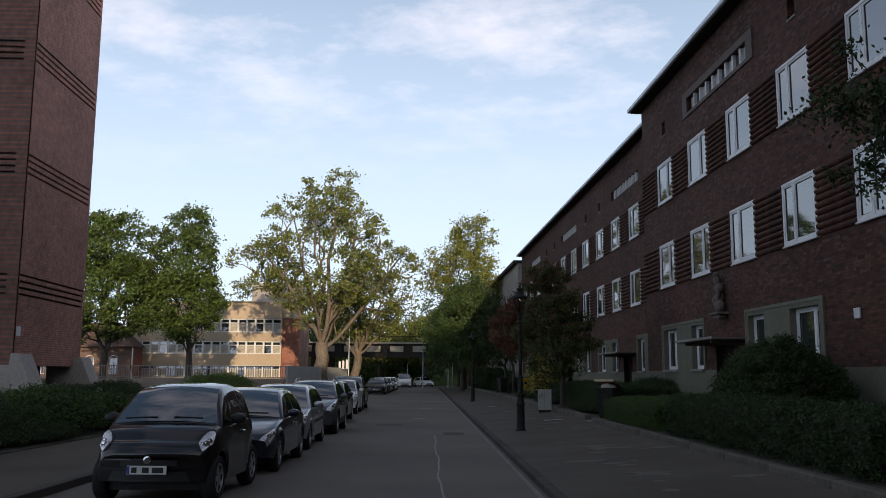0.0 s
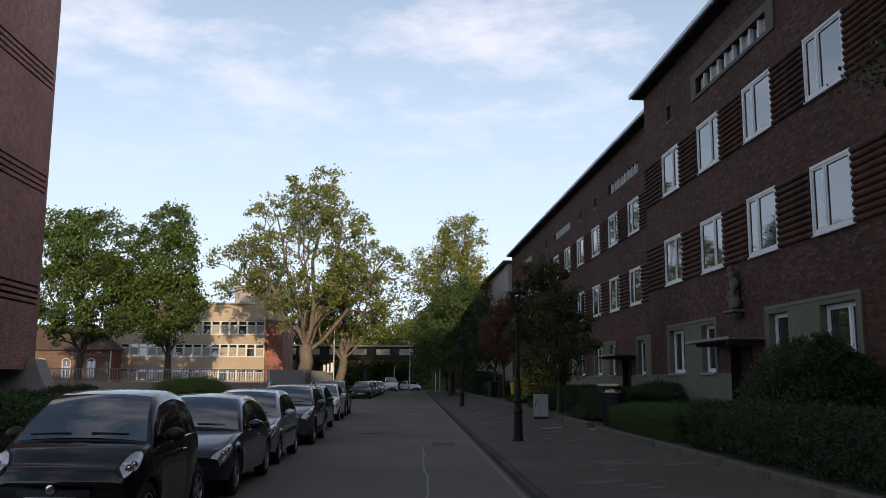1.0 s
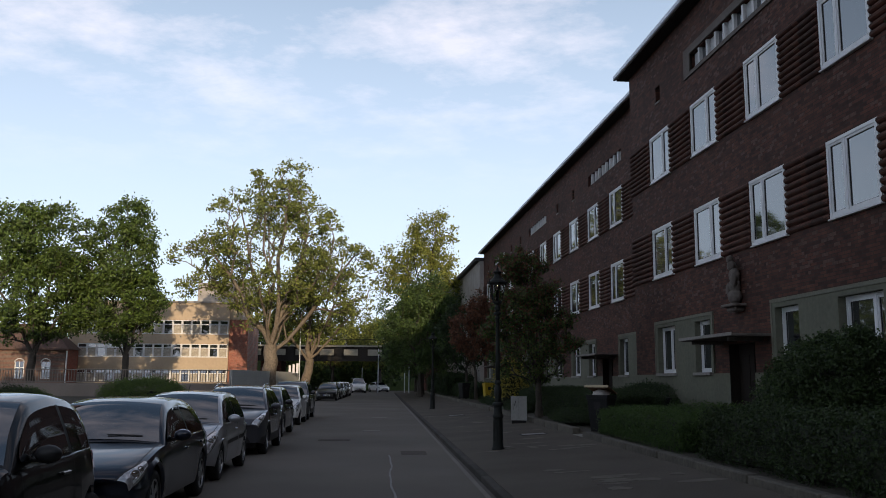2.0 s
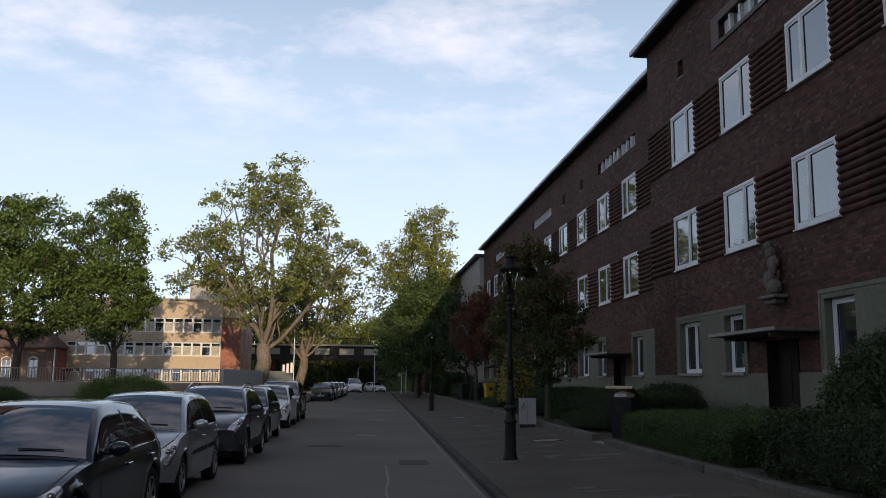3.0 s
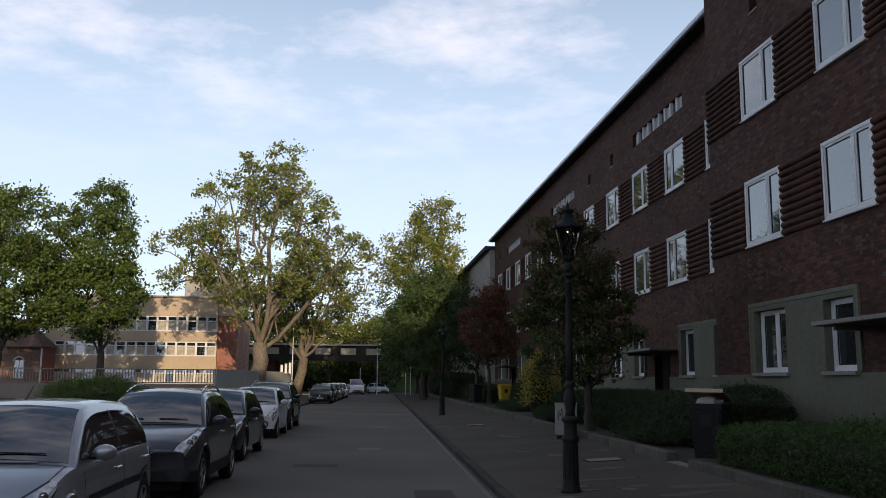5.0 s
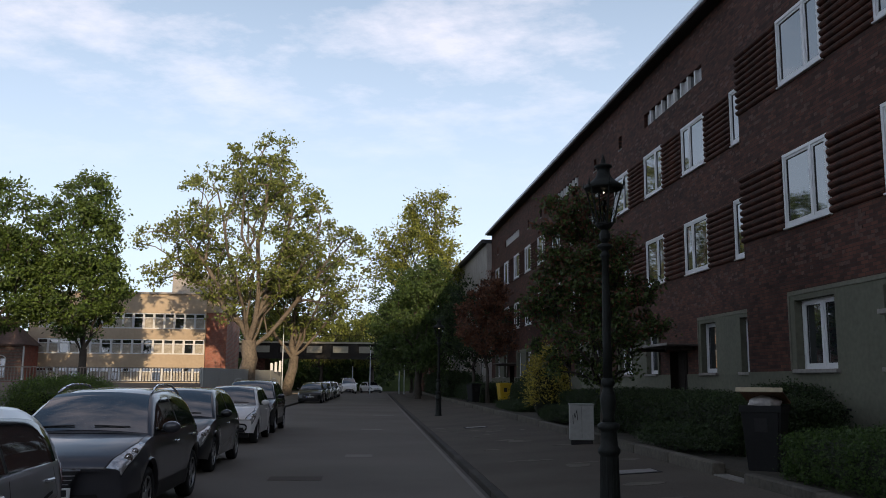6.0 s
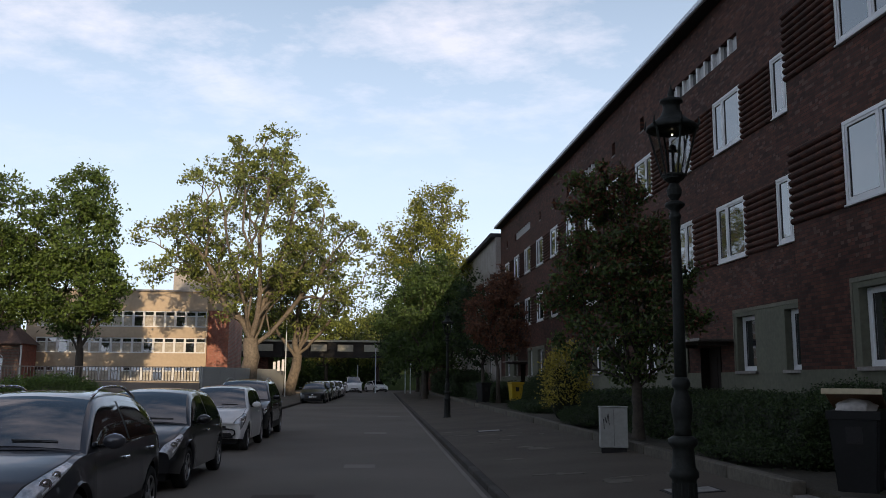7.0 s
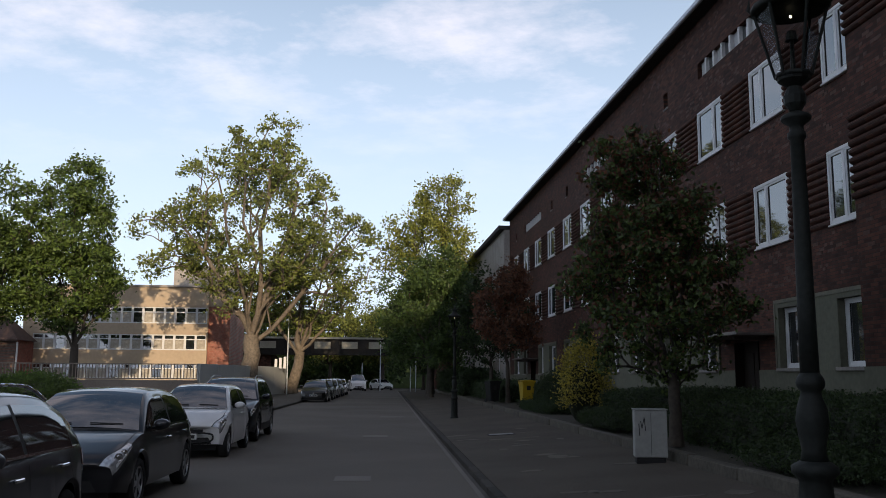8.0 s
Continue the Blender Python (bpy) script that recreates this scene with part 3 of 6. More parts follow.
def foot():
    bm = bmesh.new()
    prof = [(-0.9, 1.95), (0.02, 1.95), (0.06, 2.30), (0.30, 2.30), (1.25, 0.1), (-0.9, 0.1)]
    a = [bm.verts.new((x, 0, z)) for x, z in prof]
    b = [bm.verts.new((x, 0.95, z)) for x, z in prof]
    bm.faces.new(a[::-1])
    bm.faces.new(b)
    for k in range(len(prof)):
        bm.faces.new((a[k], a[(k + 1) % 6], b[(k + 1) % 6], b[k]))
    bmesh.ops.recalc_face_normals(bm, faces=bm.faces)
    return bm


for y in (-0.25, T_LEN - 0.75):
    part("slanted_foot", foot(), M_CONCRETE, tower, "slanted pale concrete foot", pose(0, y, 0))
part("wall_sign", box(0.004, 0.02, 0.12, 0.42, 2.85, 3.15, 0.004), M_WHITE, tower, "small white sign")


# ---- sunlit school building across the yard ----
FB_Y = 122.0
school = thing("school_building", pose(0, FB_Y, 0), "three-storey beige rendered building with rows of white windows", "building")
FX0, FX1 = -36.2, -16.6
rows = ((1.35, 2.95), (4.45, 6.15), (7.35, 9.15))
pitch = 1.15
count = int((FX1 - FX0 - 0.2) / pitch)
holes = [(0.1, 0.1 + count * pitch, z0, z1) for z0, z1 in rows]
fw = wall_bm(FX1 - FX0, 11.35, holes, 0.35, 0.0)
part("wall", fw, M_BEIGE, school, "warm beige rendered front", pose(FX1, 0, 0, 0, 0, 90))
part("room_shade", box(FX0, FX1, 0.9, 1.0, 0.2, 11.0), M_DARK, school, "near-black sheet in place of unlit rooms behind the glass")
part("roof", box(FX0 - 0.2, FX1 + 1.9, -0.25, 14, 11.353, 11.55), M_CONCRETE, school)
part("side_wall", box(FX1 - 0.35, FX1 - 0.003, 0.352, 14, 0, 11.35), M_REDBRICK, school)
sc_frame, sc_pane, sc_low = None, None, None
for z0, z1 in rows:
    for k in range(count):
        xa = FX1 - 0.1 - (k + 1) * pitch
        if sc_frame is None or (z1 - z0) != sc_h:
            sc_h = z1 - z0
            bm = bmesh.new()
            for q in ((0, 0.12, 0, sc_h), (pitch - 0.12, pitch, 0, sc_h), (0.12, pitch - 0.12, 0, 0.13), (0.12, pitch - 0.12, sc_h - 0.12, sc_h), (0.12, pitch - 0.12, sc_h * 0.66, sc_h * 0.66 + 0.11)):
                add_box(bm, q[0], q[1], 0.05, 0.16, q[2], q[3])
            sc_frame = part("window", bm, M_WHITE, school, "white framed window with a top light", pose(xa, 0, z0))
            sc_pane = part("pane", box(0.12, pitch - 0.12, 0.12, 0.135, 0.13, sc_h - 0.12), M_GLASS, sc_frame)
            sc_blind = part("blind", box(0.13, pitch - 0.13, 0.10, 0.115, 0.14, sc_h * 0.65), M_BLIND, sc_frame, "pale blind")
            base_me, pane_me, blind_me = sc_frame.data, sc_pane.data, sc_blind.data
        else:
            fr = new("window", base_me)
            fr.parent, fr.matrix_basis = school, pose(xa, 0, z0)
            pn = new("pane", pane_me)
            pn.parent = fr
            if (k * 7 + int(z0 * 3)) % 4 != 0:
                bl = new("blind", blind_me)
                bl.parent = fr
part("brick_wing", box(FX1 + 0.003, FX1 + 2.35, 0.4, 12, 0, 9.3), M_REDBRICK_X, school, "red brick wing")
part("parapet", box(FX1 + 0.003, FX1 + 1.5, 0.3, 12, 9.303, 11.35), M_BEIGE, school)
part("penthouse", box(-21.8, -14.5, 6, 13, 11.56, 14.6), M_CONCRETE, school, "pale rooftop plant room")

# ---- low brick building with arched windows ----
M_OLDBRICK = brick_material("brown_brick_front", (0.20, 0.095, 0.07), (0.14, 0.07, 0.055), (0.14, 0.11, 0.09), "x")
M_OLDROOF = material("brown_roof_tiles", (0.10, 0.062, 0.05), 0.85, vary=0.3, big=0.8, small=6, bump=0.3)
old = thing("old_brick_building", pose(0, 117.0, 0), "low brown brick building with white arched windows under a hipped roof", "building")
wins = [(1.6 + 3.0 * k, 2.7 + 3.0 * k, 1.7, 3.7) for k in range(8)]
part("wall", wall_bm(26, 5.2, wins, 0.4, 0), M_OLDBRICK, old, "brown brick front", pose(-34.9, 0, 0, 0, 0, 90))
part("room_shade", box(-60.8, -35.4, 0.8, 0.9, 0.2, 5.0), M_DARK, old)
part("side_wall", box(-35.3, -34.903, 0.402, 4.9, 0, 5.2), M_REDBRICK, old)
bm = bmesh.new()
eave = [bm.verts.new(v) for v in ((-61.4, -0.5, 5.203), (-34.5, -0.5, 5.203), (-34.5, 4.9, 5.203), (-61.4, 4.9, 5.203))]
ridge = [bm.verts.new(v) for v in ((-58.6, 2.2, 8.3), (-37.3, 2.2, 8.3))]
for f in ((eave[0], eave[1], ridge[1], ridge[0]), (eave[1], eave[2], ridge[1]), (eave[2], eave[3], ridge[0], ridge[1]), (eave[3], eave[0], ridge[0]), (eave[3], eave[2], eave[1], eave[0])):
    bm.faces.new(f)
part("roof", bm, M_OLDROOF, old, "hipped brown tile roof")
part("eave_board", box(-61.4, -34.5, -0.54, -0.503, 5.08, 5.25), M_OLDROOF, old)
for a, b, z0, z1 in wins:
    X0, w0 = -34.9 - b, b - a
    bm = bmesh.new()
    for q in ((0, 0.1, 0, 2.0), (w0 - 0.1, w0, 0, 2.0), (0.1, w0 - 0.1, 0, 0.1), (w0 / 2 - 0.04, w0 / 2 + 0.04, 0.1, 2.0), (0.1, w0 - 0.1, 1.25, 1.33)):
        add_box(bm, X0 + q[0], X0 + q[1], 0.06, 0.14, z0 + q[2], z0 + q[3])
    w = part("window", bm, M_WHITE, old, "white framed arched window")
    part("pane", box(X0 + 0.1, X0 + w0 - 0.1, 0.1, 0.11, z0 + 0.1, z1), M_GLASS, w)
    bm = bmesh.new()
    for k in range(8):
        t0, t1 = math.pi * k / 8, math.pi * (k + 1) / 8
        tube(bm, (X0 + w0 / 2 + w0 * 0.5 * math.cos(t0), -0.01, z1 + w0 * 0.42 * math.sin(t0) - 0.12), (X0 + w0 / 2 + w0 * 0.5 * math.cos(t1), -0.01, z1 + w0 * 0.42 * math.sin(t1) - 0.12), 0.06, 0.06, 5)
    part("arch", bm, M_WHITE_DULL, w, "pale arch over the window")
part("downpipe", box(-34.75, -34.6, -0.2, -0.05, 0, 5.0), M_WHITE_DULL, old, "white downpipe")

# ---- yard fence and grey boundary wall ----
fence = thing("yard_fence", pose(-11.9, 92.0, 0), "brown bar fence on a low concrete wall", "fence")
M_BROWN = material("brown_fence_paint", (0.19, 0.155, 0.13), 0.7, vary=0.25)
part("base_wall", box(-52, 0, -0.12, 0.12, 0, 1.35, 0.02), M_BROWN, fence, "brown-grey low wall")
part("rail", box(-52, 0, -0.03, 0.03, 1.42, 1.5), M_BROWN, fence)
part("rail", box(-52, 0, -0.03, 0.03, 2.5, 2.58), M_BROWN, fence)
bar_bm = box(-0.03, 0.03, -0.02, 0.02, 1.5, 2.5)
bar_ob = part("bar", bar_bm, M_BROWN, fence, at=pose(-0.1, 0, 0))
for k in range(1, 215):
    b = new("bar", bar_ob.data)
    b.parent, b.matrix_basis = fence, pose(-0.1 - 0.24 * k, 0, 0)
M_GREYWALL = material("grey_panel_wall", (0.36, 0.37, 0.36), 0.8, vary=0.15, big=0.4)
gdir = math.degrees(math.atan2(113 - 92, -7.2 + 11.8))
glen = math.hypot(21, 4.6)
gwall = thing("boundary_wall", pose(-11.8, 92.0, 0, 0, 0, gdir), "smooth grey panel wall along the yard", "wall")
for k in range(6):
    part("panel", box(k * glen / 6 + 0.02, (k + 1) * glen / 6 - 0.02, -0.06, 0.06, 0, 2.6, 0.01), M_GREYWALL, gwall)
for k in range(7):
    part("post", box(k * glen / 6 - 0.06, k * glen / 6 + 0.06, 0.062, 0.16, 0, 2.62), M_GREYWALL, gwall)

# ---- railway bridge over the street ----
bridge = thing("railway_bridge", pose(0, 140, 0), "dark steel railway bridge with pale panels over the street", "bridge")
part("girder", box(-46, 40, 0, 0.6, 4.55, 6.6), M_STEEL, bridge, "dark riveted steel girder")
part("bottom_flange", box(-46, 40, -0.35, -0.003, 4.5, 4.7), M_STEEL, bridge)
part("top_rail", box(-46, 40, -0.3, 0.1, 6.603, 6.85), M_STEEL_PALE, bridge, "pale top edge")
part("deck", box(-46, 40, 0.61, 9, 5.4, 6.4), M_STEEL, bridge)
for k in range(-8, 9):
    x = 1.2 + 3.55 * k
    part("panel", box(x, x + 2.1, -0.1, -0.003, 5.35, 6.25), M_STEEL_PALE, bridge, "pale infill panel")
    part("web_stiffener", box(x + 2.45, x + 3.25, -0.3, -0.004, 4.71, 6.6), M_STEEL, bridge)
for x in (-44, -13, 11, 38):
    part("abutment", box(x - 1.5, x + 1.5, 0.2, 8.5, -0.1, 4.548), M_CLINKER_X, bridge, "dark masonry pier")
for k in range(44):
    part("railing_post", box(-45 + 1.95 * k, -44.94 + 1.95 * k, 0.3, 0.36, 6.603, 7.7), M_STEEL, bridge)
part("handrail", box(-46, 40, 0.3, 0.36, 7.703, 7.77), M_STEEL, bridge)

# ---- lower grey house at the far end of the row ----
end_house = thing("grey_end_house", pose(10.6, 86.05, 0), "grey rendered house at the end of the brick row", "building")
ew = [(2.2 + 3.6 * k, 3.5 + 3.6 * k, z, z + 1.6) for k in range(9) for z in (2.0, 5.1, 8.3)]
part("wall", wall_bm(36, 12.4, ew, 0.4, 0), M_CONCRETE, end_house, "grey rendered front")
part("room_shade", box(0.8, 0.9, 0, 36, 0.2, 12), M_DARK, end_house)
part("roof", box(-0.4, 12, -0.04, 36.3, 12.403, 12.7), M_ROOF, end_house)
part("end_wall", box(0.41, 12, 35.6, 36, 0, 12.4), M_CONCRETE, end_house)
for a, b, z0, z1 in ew:
    w = part("window", box(0.10, 0.16, a, b, z0, z1), M_GLASS, end_house)
    part("window_frame", box(0.06, 0.098, (a + b) / 2 - 0.05, (a + b) / 2 + 0.05, z0, z1), M_WHITE, w)

# ---- trees and shrubs ----
def leaf_sheet(c, size, rng):
    """Small folded leaves, one at each of the given places, as one mesh."""
    n = len(c)
    a = rng.normal(0, 1, (n, 3))
    a /= np.linalg.norm(a, axis=1)[:, None]
    b = np.cross(a, rng.normal(0, 1, (n, 3)))
    b /= np.linalg.norm(b, axis=1)[:, None]
    w = np.cross(a, b)
    s = (size * rng.uniform(0.6, 1.35, n))[:, None]
    v = np.stack((c - a * s * 0.5, c - b * s * 0.34 + w * s * 0.08, c + a * s * 0.6, c + b * s * 0.34 + w * s * 0.08), 1).reshape(-1, 3)
    i = np.arange(n)[:, None] * 4
    f = np.concatenate((i, i + 1, i + 2, i, i + 2, i + 3), 1).reshape(-1, 3)
    me = bpy.data.meshes.new("crown")
    me.from_pydata(v.tolist(), [], f.tolist())
    return me


def leaf_mesh(points, size, count, spread, rnd):
    """Leaves scattered about the given points."""
    rng = np.random.default_rng(rnd.randint(0, 99999))
    p = np.array([tuple(q) for q in points])[rng.integers(0, len(points), count)]
    return leaf_sheet(p + rng.normal(0, 1, p.shape) * spread * (1, 1, 0.8), size, rng)


def tube_path(verts, faces, pts, radii, sides):
    base = len(verts)
    for k, (p, r) in enumerate(zip(pts, radii)):
        d = (pts[min(k + 1, len(pts) - 1)] - pts[max(k - 1, 0)]).normalized()
        q = Vector((0, 0, 1)).rotation_difference(d)
        for s in range(sides):
            a = 2 * math.pi * s / sides
            verts.append(tuple(p + q @ Vector((r * math.cos(a), r * math.sin(a), 0))))
    for k in range(len(pts) - 1):
        for s in range(sides):
            a, b = base + k * sides + s, base + k * sides + (s + 1) % sides
            faces.append((a, b, b + sides, a + sides))


def tree(name, at, label, lobes, trunk_h, trunk_r, clumps, clump_r, per_clump, leaf_size, leaf_mat, bark, seed, second=None, shell=0.35, lean=(0, 0), limbs=0):
    """A tree whose limbs grow from the trunk out to leaf clumps that fill a crown of rounded lobes (x, y, z, rx, ry, rz)."""
    rnd = random.Random(seed)
    rng = np.random.default_rng(seed)
    vol = [l[3] * l[4] * l[5] for l in lobes]
    ends = []
    while len(ends) < clumps:
        cx, cy, cz, rx, ry, rz = rnd.choices(lobes, vol)[0]
        d = Vector((rnd.gauss(0, 1), rnd.gauss(0, 1), rnd.gauss(0, 1))).normalized()
        r = shell + (1 - shell) * rnd.random() ** 0.5
        r *= 1 + 0.24 * noise.noise(Vector((d.x * 2.2 + seed, d.y * 2.2, d.z * 2.2)))
        ends.append(Vector((cx + d.x * rx * r, cy + d.y * ry * r, cz + d.z * rz * r)))
    top = Vector((lean[0], lean[1], trunk_h))
    nodes, up, path = [], [], []
    for k in range(7):
        p = top * (k / 6)
        nodes.append(p + Vector((rnd.gauss(0, 0.1), rnd.gauss(0, 0.1), 0)) * trunk_r * (0 < k < 6))
        up.append(k - 1)
        path.append(0.0 if k >= 5 else 99.0)
    ends.sort(key=lambda p: (p - top).length)
    # main limbs fan out first, then the twigs find their way to the clumps
    mid = sum((Vector(l[:3]) * v for l, v in zip(lobes, vol)), Vector()) / sum(vol)
    wide, tall = max(abs(l[0] - mid.x) + l[3] for l in lobes), max(l[2] + l[5] for l in lobes)
    fan = []
    for k in range(limbs):
        a = 2 * math.pi * (k + rnd.uniform(-0.25, 0.25)) / limbs
        f = (0.72, 0.35, 0.6, 0.2)[k % 4]
        fan.append(Vector((mid.x + math.cos(a) * wide * f, mid.y + math.sin(a) * wide * f * 0.8, trunk_h + (tall - trunk_h) * (0.92 - 0.62 * f))))
    runs = []
    pos = np.zeros(((clumps + limbs) * 6 + 7, 3))
    cost = np.full((clumps + limbs) * 6 + 7, 1e9)
    pos[:7], cost[:7] = [tuple(p) for p in nodes], path
    for e in fan + ends:
        n = len(nodes)
        dist = np.linalg.norm(pos[:n] - np.array(e), axis=1)
        low = np.maximum(0, pos[:n, 2] - e.z) * 0.5
        main = len(runs) < limbs
        b = rnd.choice((5, 6, 6)) if main else int(np.argmin(dist + 0.42 * cost[:n] + low))
        a = nodes[b]
        length = (e - a).length
        run, last = [b], b
        wob = 0.022 if main else 0.05
        for f in (0.15, 0.32, 0.5, 0.68, 0.85, 1.0) if main else (0.3, 0.55, 0.8, 1.0):
            p = a.lerp(e, f) + Vector((rnd.gauss(0, wob), rnd.gauss(0, wob), 0.10 * math.sin(math.pi * f) * (-0.5 if main else 1))) * length * (f < 1)
            pos[len(nodes)], cost[len(nodes)] = tuple(p), cost[b] + length * f
            run.append(len(nodes))
            up.append(last)
            last = len(nodes)
            nodes.append(p)
        runs.append(run)
    load = [0.0] * len(nodes)
    for run in runs:
        load[run[-1]] += 1
    for k in range(len(nodes) - 1, 0, -1):
        load[up[k]] += load[k]
    thin = trunk_r * 0.8 / clumps ** 0.5
    girth = [max(0.012, thin * (l + 0.25) ** 0.5) for l in load]
    verts, faces = [], []
    tube_path(verts, faces, nodes[:7], [trunk_r * f for f in (1.4, 1.1, 1.0, 0.95, 0.92, 0.9, 0.8)], 12)
    for run in runs:
        rad = [girth[k] for k in run]
        rad[0] = min(rad[0], rad[1] * 1.25)
        tube_path(verts, faces, [nodes[k] for k in run], rad, 7 if rad[1] > 0.1 else 5)
    ob = thing(name, at, label, "tree")
    me = bpy.data.meshes.new("trunk")
    me.from_pydata(verts, [], faces)
    me.shade_smooth()
    me.materials.append(bark)
    new("trunk", me).parent = ob
    mids = np.array([tuple(p) for p in ends])
    size = clump_r * rng.uniform(0.65, 1.25, len(mids))
    for mat, share, lab in ([(leaf_mat, 1.0, "")] if not second else [(leaf_mat, 1.0, ""), (second[0], second[1], second[2])]):
        pick = rng.integers(0, len(mids), int(clumps * per_clump * share))
        if lab:
            # the second colour gathers in the upper crown
            pick = pick[rng.random(len(pick)) < (mids[pick, 2] - mids[:, 2].min()) / np.ptp(mids[:, 2])]
        c = mids[pick] + rng.normal(0, 1, (len(pick), 3)) * size[pick][:, None] * (0.55, 0.55, 0.42)
        lm = leaf_sheet(c, leaf_size, rng)
        lm.materials.append(mat)
        o = new("crown", lm)
        o.parent = ob
        if lab:
            tagged(o, lab)
    return ob


def shrub(name, at, label, sx, sy, sz, leaf_mat, leaves, leaf_size, seed, category="shrub", boxy=False, core=True):
    """A bush: a solid core coloured as inner shade, with leaves over an uneven rounded form."""
    rnd = random.Random(seed)
    pts = []
    for _ in range(3200 if boxy else 1100):
        if boxy:
            # trimmed hedge: points near the faces of a rounded block
            p = Vector((rnd.uniform(-1, 1), rnd.uniform(-1, 1), rnd.uniform(0.02, 1)))
            k = rnd.randint(0, 2)
            if k == 0:
                p.x = math.copysign(1, p.x)
            elif k == 1:
                p.y = math.copysign(1, p.y)
            else:
                p.z = 1
            lump = 1 + 0.06 * noise.noise(Vector((p.x * sx, p.y * sy, seed)) * 0.9)
            p = Vector((p.x * sx * 0.97, p.y * sy * 0.97, p.z * sz * lump * (1 - 0.12 * max(abs(p.x), abs(p.y)) ** 6)))
        else:
            a, b = rnd.uniform(0, 6.283), rnd.uniform(-0.35, 1.0)
            r = math.sqrt(max(0.0, 1 - max(b, 0) ** 2)) * rnd.uniform(0.72, 1.0)
            lump = 1 + 0.16 * noise.noise(Vector((math.cos(a) * 1.7, math.sin(a) * 1.7, b * 1.7 + seed)))
            p = Vector((math.cos(a) * r * sx, math.sin(a) * r * sy, (0.42 + 0.58 * b) * sz)) * lump
        pts.append(p)
    ob = thing(name, at, label, category)
    lm = leaf_mesh(pts, leaf_size * 0.55, int(leaves * 3.2), leaf_size * 0.9, rnd)
    lm.name = "foliage"
    lm.materials.append(leaf_mat)
    f = new("foliage", lm)
    f.parent = ob
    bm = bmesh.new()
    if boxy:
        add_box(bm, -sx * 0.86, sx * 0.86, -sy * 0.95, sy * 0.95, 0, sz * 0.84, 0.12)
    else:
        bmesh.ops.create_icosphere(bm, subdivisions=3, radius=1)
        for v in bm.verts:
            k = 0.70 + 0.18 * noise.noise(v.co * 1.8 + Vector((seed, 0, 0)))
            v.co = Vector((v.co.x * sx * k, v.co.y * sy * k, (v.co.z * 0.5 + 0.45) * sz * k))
    part("shade_core", bm, M_TWIG_SHADE, ob, "solid near-black core, painted shade within the leaves")
    return ob


# near-black in place of the shade among the inner twigs
M_TWIG_SHADE = material("painted_twig_shade", (0.016, 0.02, 0.009), 0.95, vary=0.6, big=4, small=18, bump=0.8)


tree("plane_tree", pose(-9.5, 103.5, 0), "large plane tree with pale limbs and thin spring leaves", [(-0.3, 0, 15.6, 8.2, 7.4, 7.6), (-7.2, 0, 13.8, 4.2, 4.4, 4.2), (7.4, 0, 12.6, 4.6, 4.6, 4.9), (0.6, 0, 21.8, 4.3, 4.2, 4.0)], 5.4, 0.80, 480, 0.74, 56, 0.29, M_LEAF_PLANE, M_BARK, 3, shell=0.45, limbs=11)
tree("plane_tree", pose(-6.6, 113.0, 0), "smaller plane tree with a leaning pale trunk", [(2.0, 0, 11.0, 5.4, 5.0, 4.6), (-1.5, 0, 9.2, 3.6, 3.6, 3.2)], 4.2, 0.55, 170, 0.8, 55, 0.29, M_LEAF_PLANE, M_BARK, 8, shell=0.45, lean=(0.8, 0), limbs=7)
tree("lime_tree", pose(-23.0, 98.0, 0), "tall upright green street tree behind the fence", [(-1.2, 0, 9.3, 4.6, 4.2, 4.0), (-0.9, 0, 13.4, 3.7, 3.5, 4.2), (-0.5, 0, 16.8, 2.4, 2.4, 3.0)], 4.2, 0.36, 300, 0.75, 95, 0.28, M_LEAF_GREEN, M_BARK_DARK, 5, limbs=6, shell=0.5)
tree("lime_tree", pose(-31.5, 97.0, 0), "broad green street tree behind the fence", [(0.3, 0, 9.6, 5.3, 4.6, 4.5), (0.4, 0, 14.8, 4.3, 4.0, 4.2), (-2.4, 0, 16.4, 2.6, 2.6, 2.7)], 4.0, 0.42, 330, 0.78, 95, 0.28, M_LEAF_GREEN, M_BARK_DARK, 6, limbs=7, shell=0.5)
tree("poplar_tree", pose(6.4, 101.0, 0), "tall tree with yellow-green spring leaves", [(0.2, 0, 12.4, 4.6, 4.0, 4.8), (0.8, 0, 17.0, 2.8, 2.7, 3.2)], 4.0, 0.34, 260, 0.7, 60, 0.24, M_LEAF_YELLOW, M_BARK_DARK, 9, shell=0.3, limbs=6)

# ---- parked cars ----
def paint(name, color, metal=0.35, rough=0.32):
    return material(name, color, rough, metal, vary=0.08, big=0.8, small=4, bump=0.0, coat=1.0, spec=0.2)


M_CARGLASS = material("dark_car_glass", (0.014, 0.017, 0.020), 0.04, vary=0.4, big=1.2, small=3, bump=0.0, ior=3.3)
M_RUBBER = material("tyre_rubber", (0.016, 0.016, 0.016), 0.85, vary=0.3)
M_TRIM = material("black_plastic_trim", (0.014, 0.014, 0.015), 0.5, vary=0.2)
M_ALLOY = material("silver_alloy", (0.42, 0.43, 0.45), 0.32, metal=0.9, vary=0.12, bump=0.0)
M_CHROME = material("bright_chrome", (0.72, 0.73, 0.75), 0.12, metal=1.0, vary=0.05, bump=0.0)
M_LAMPLENS = material("clear_headlight_lens", (0.66, 0.67, 0.69), 0.18, metal=0.6, vary=0.45, big=9, small=26, bump=0.25, coat=1.0)
M_LIGHTBAR = material("white_light_bar", (0.80, 0.81, 0.82), 0.25, vary=0.05, bump=0.0, coat=1.0)
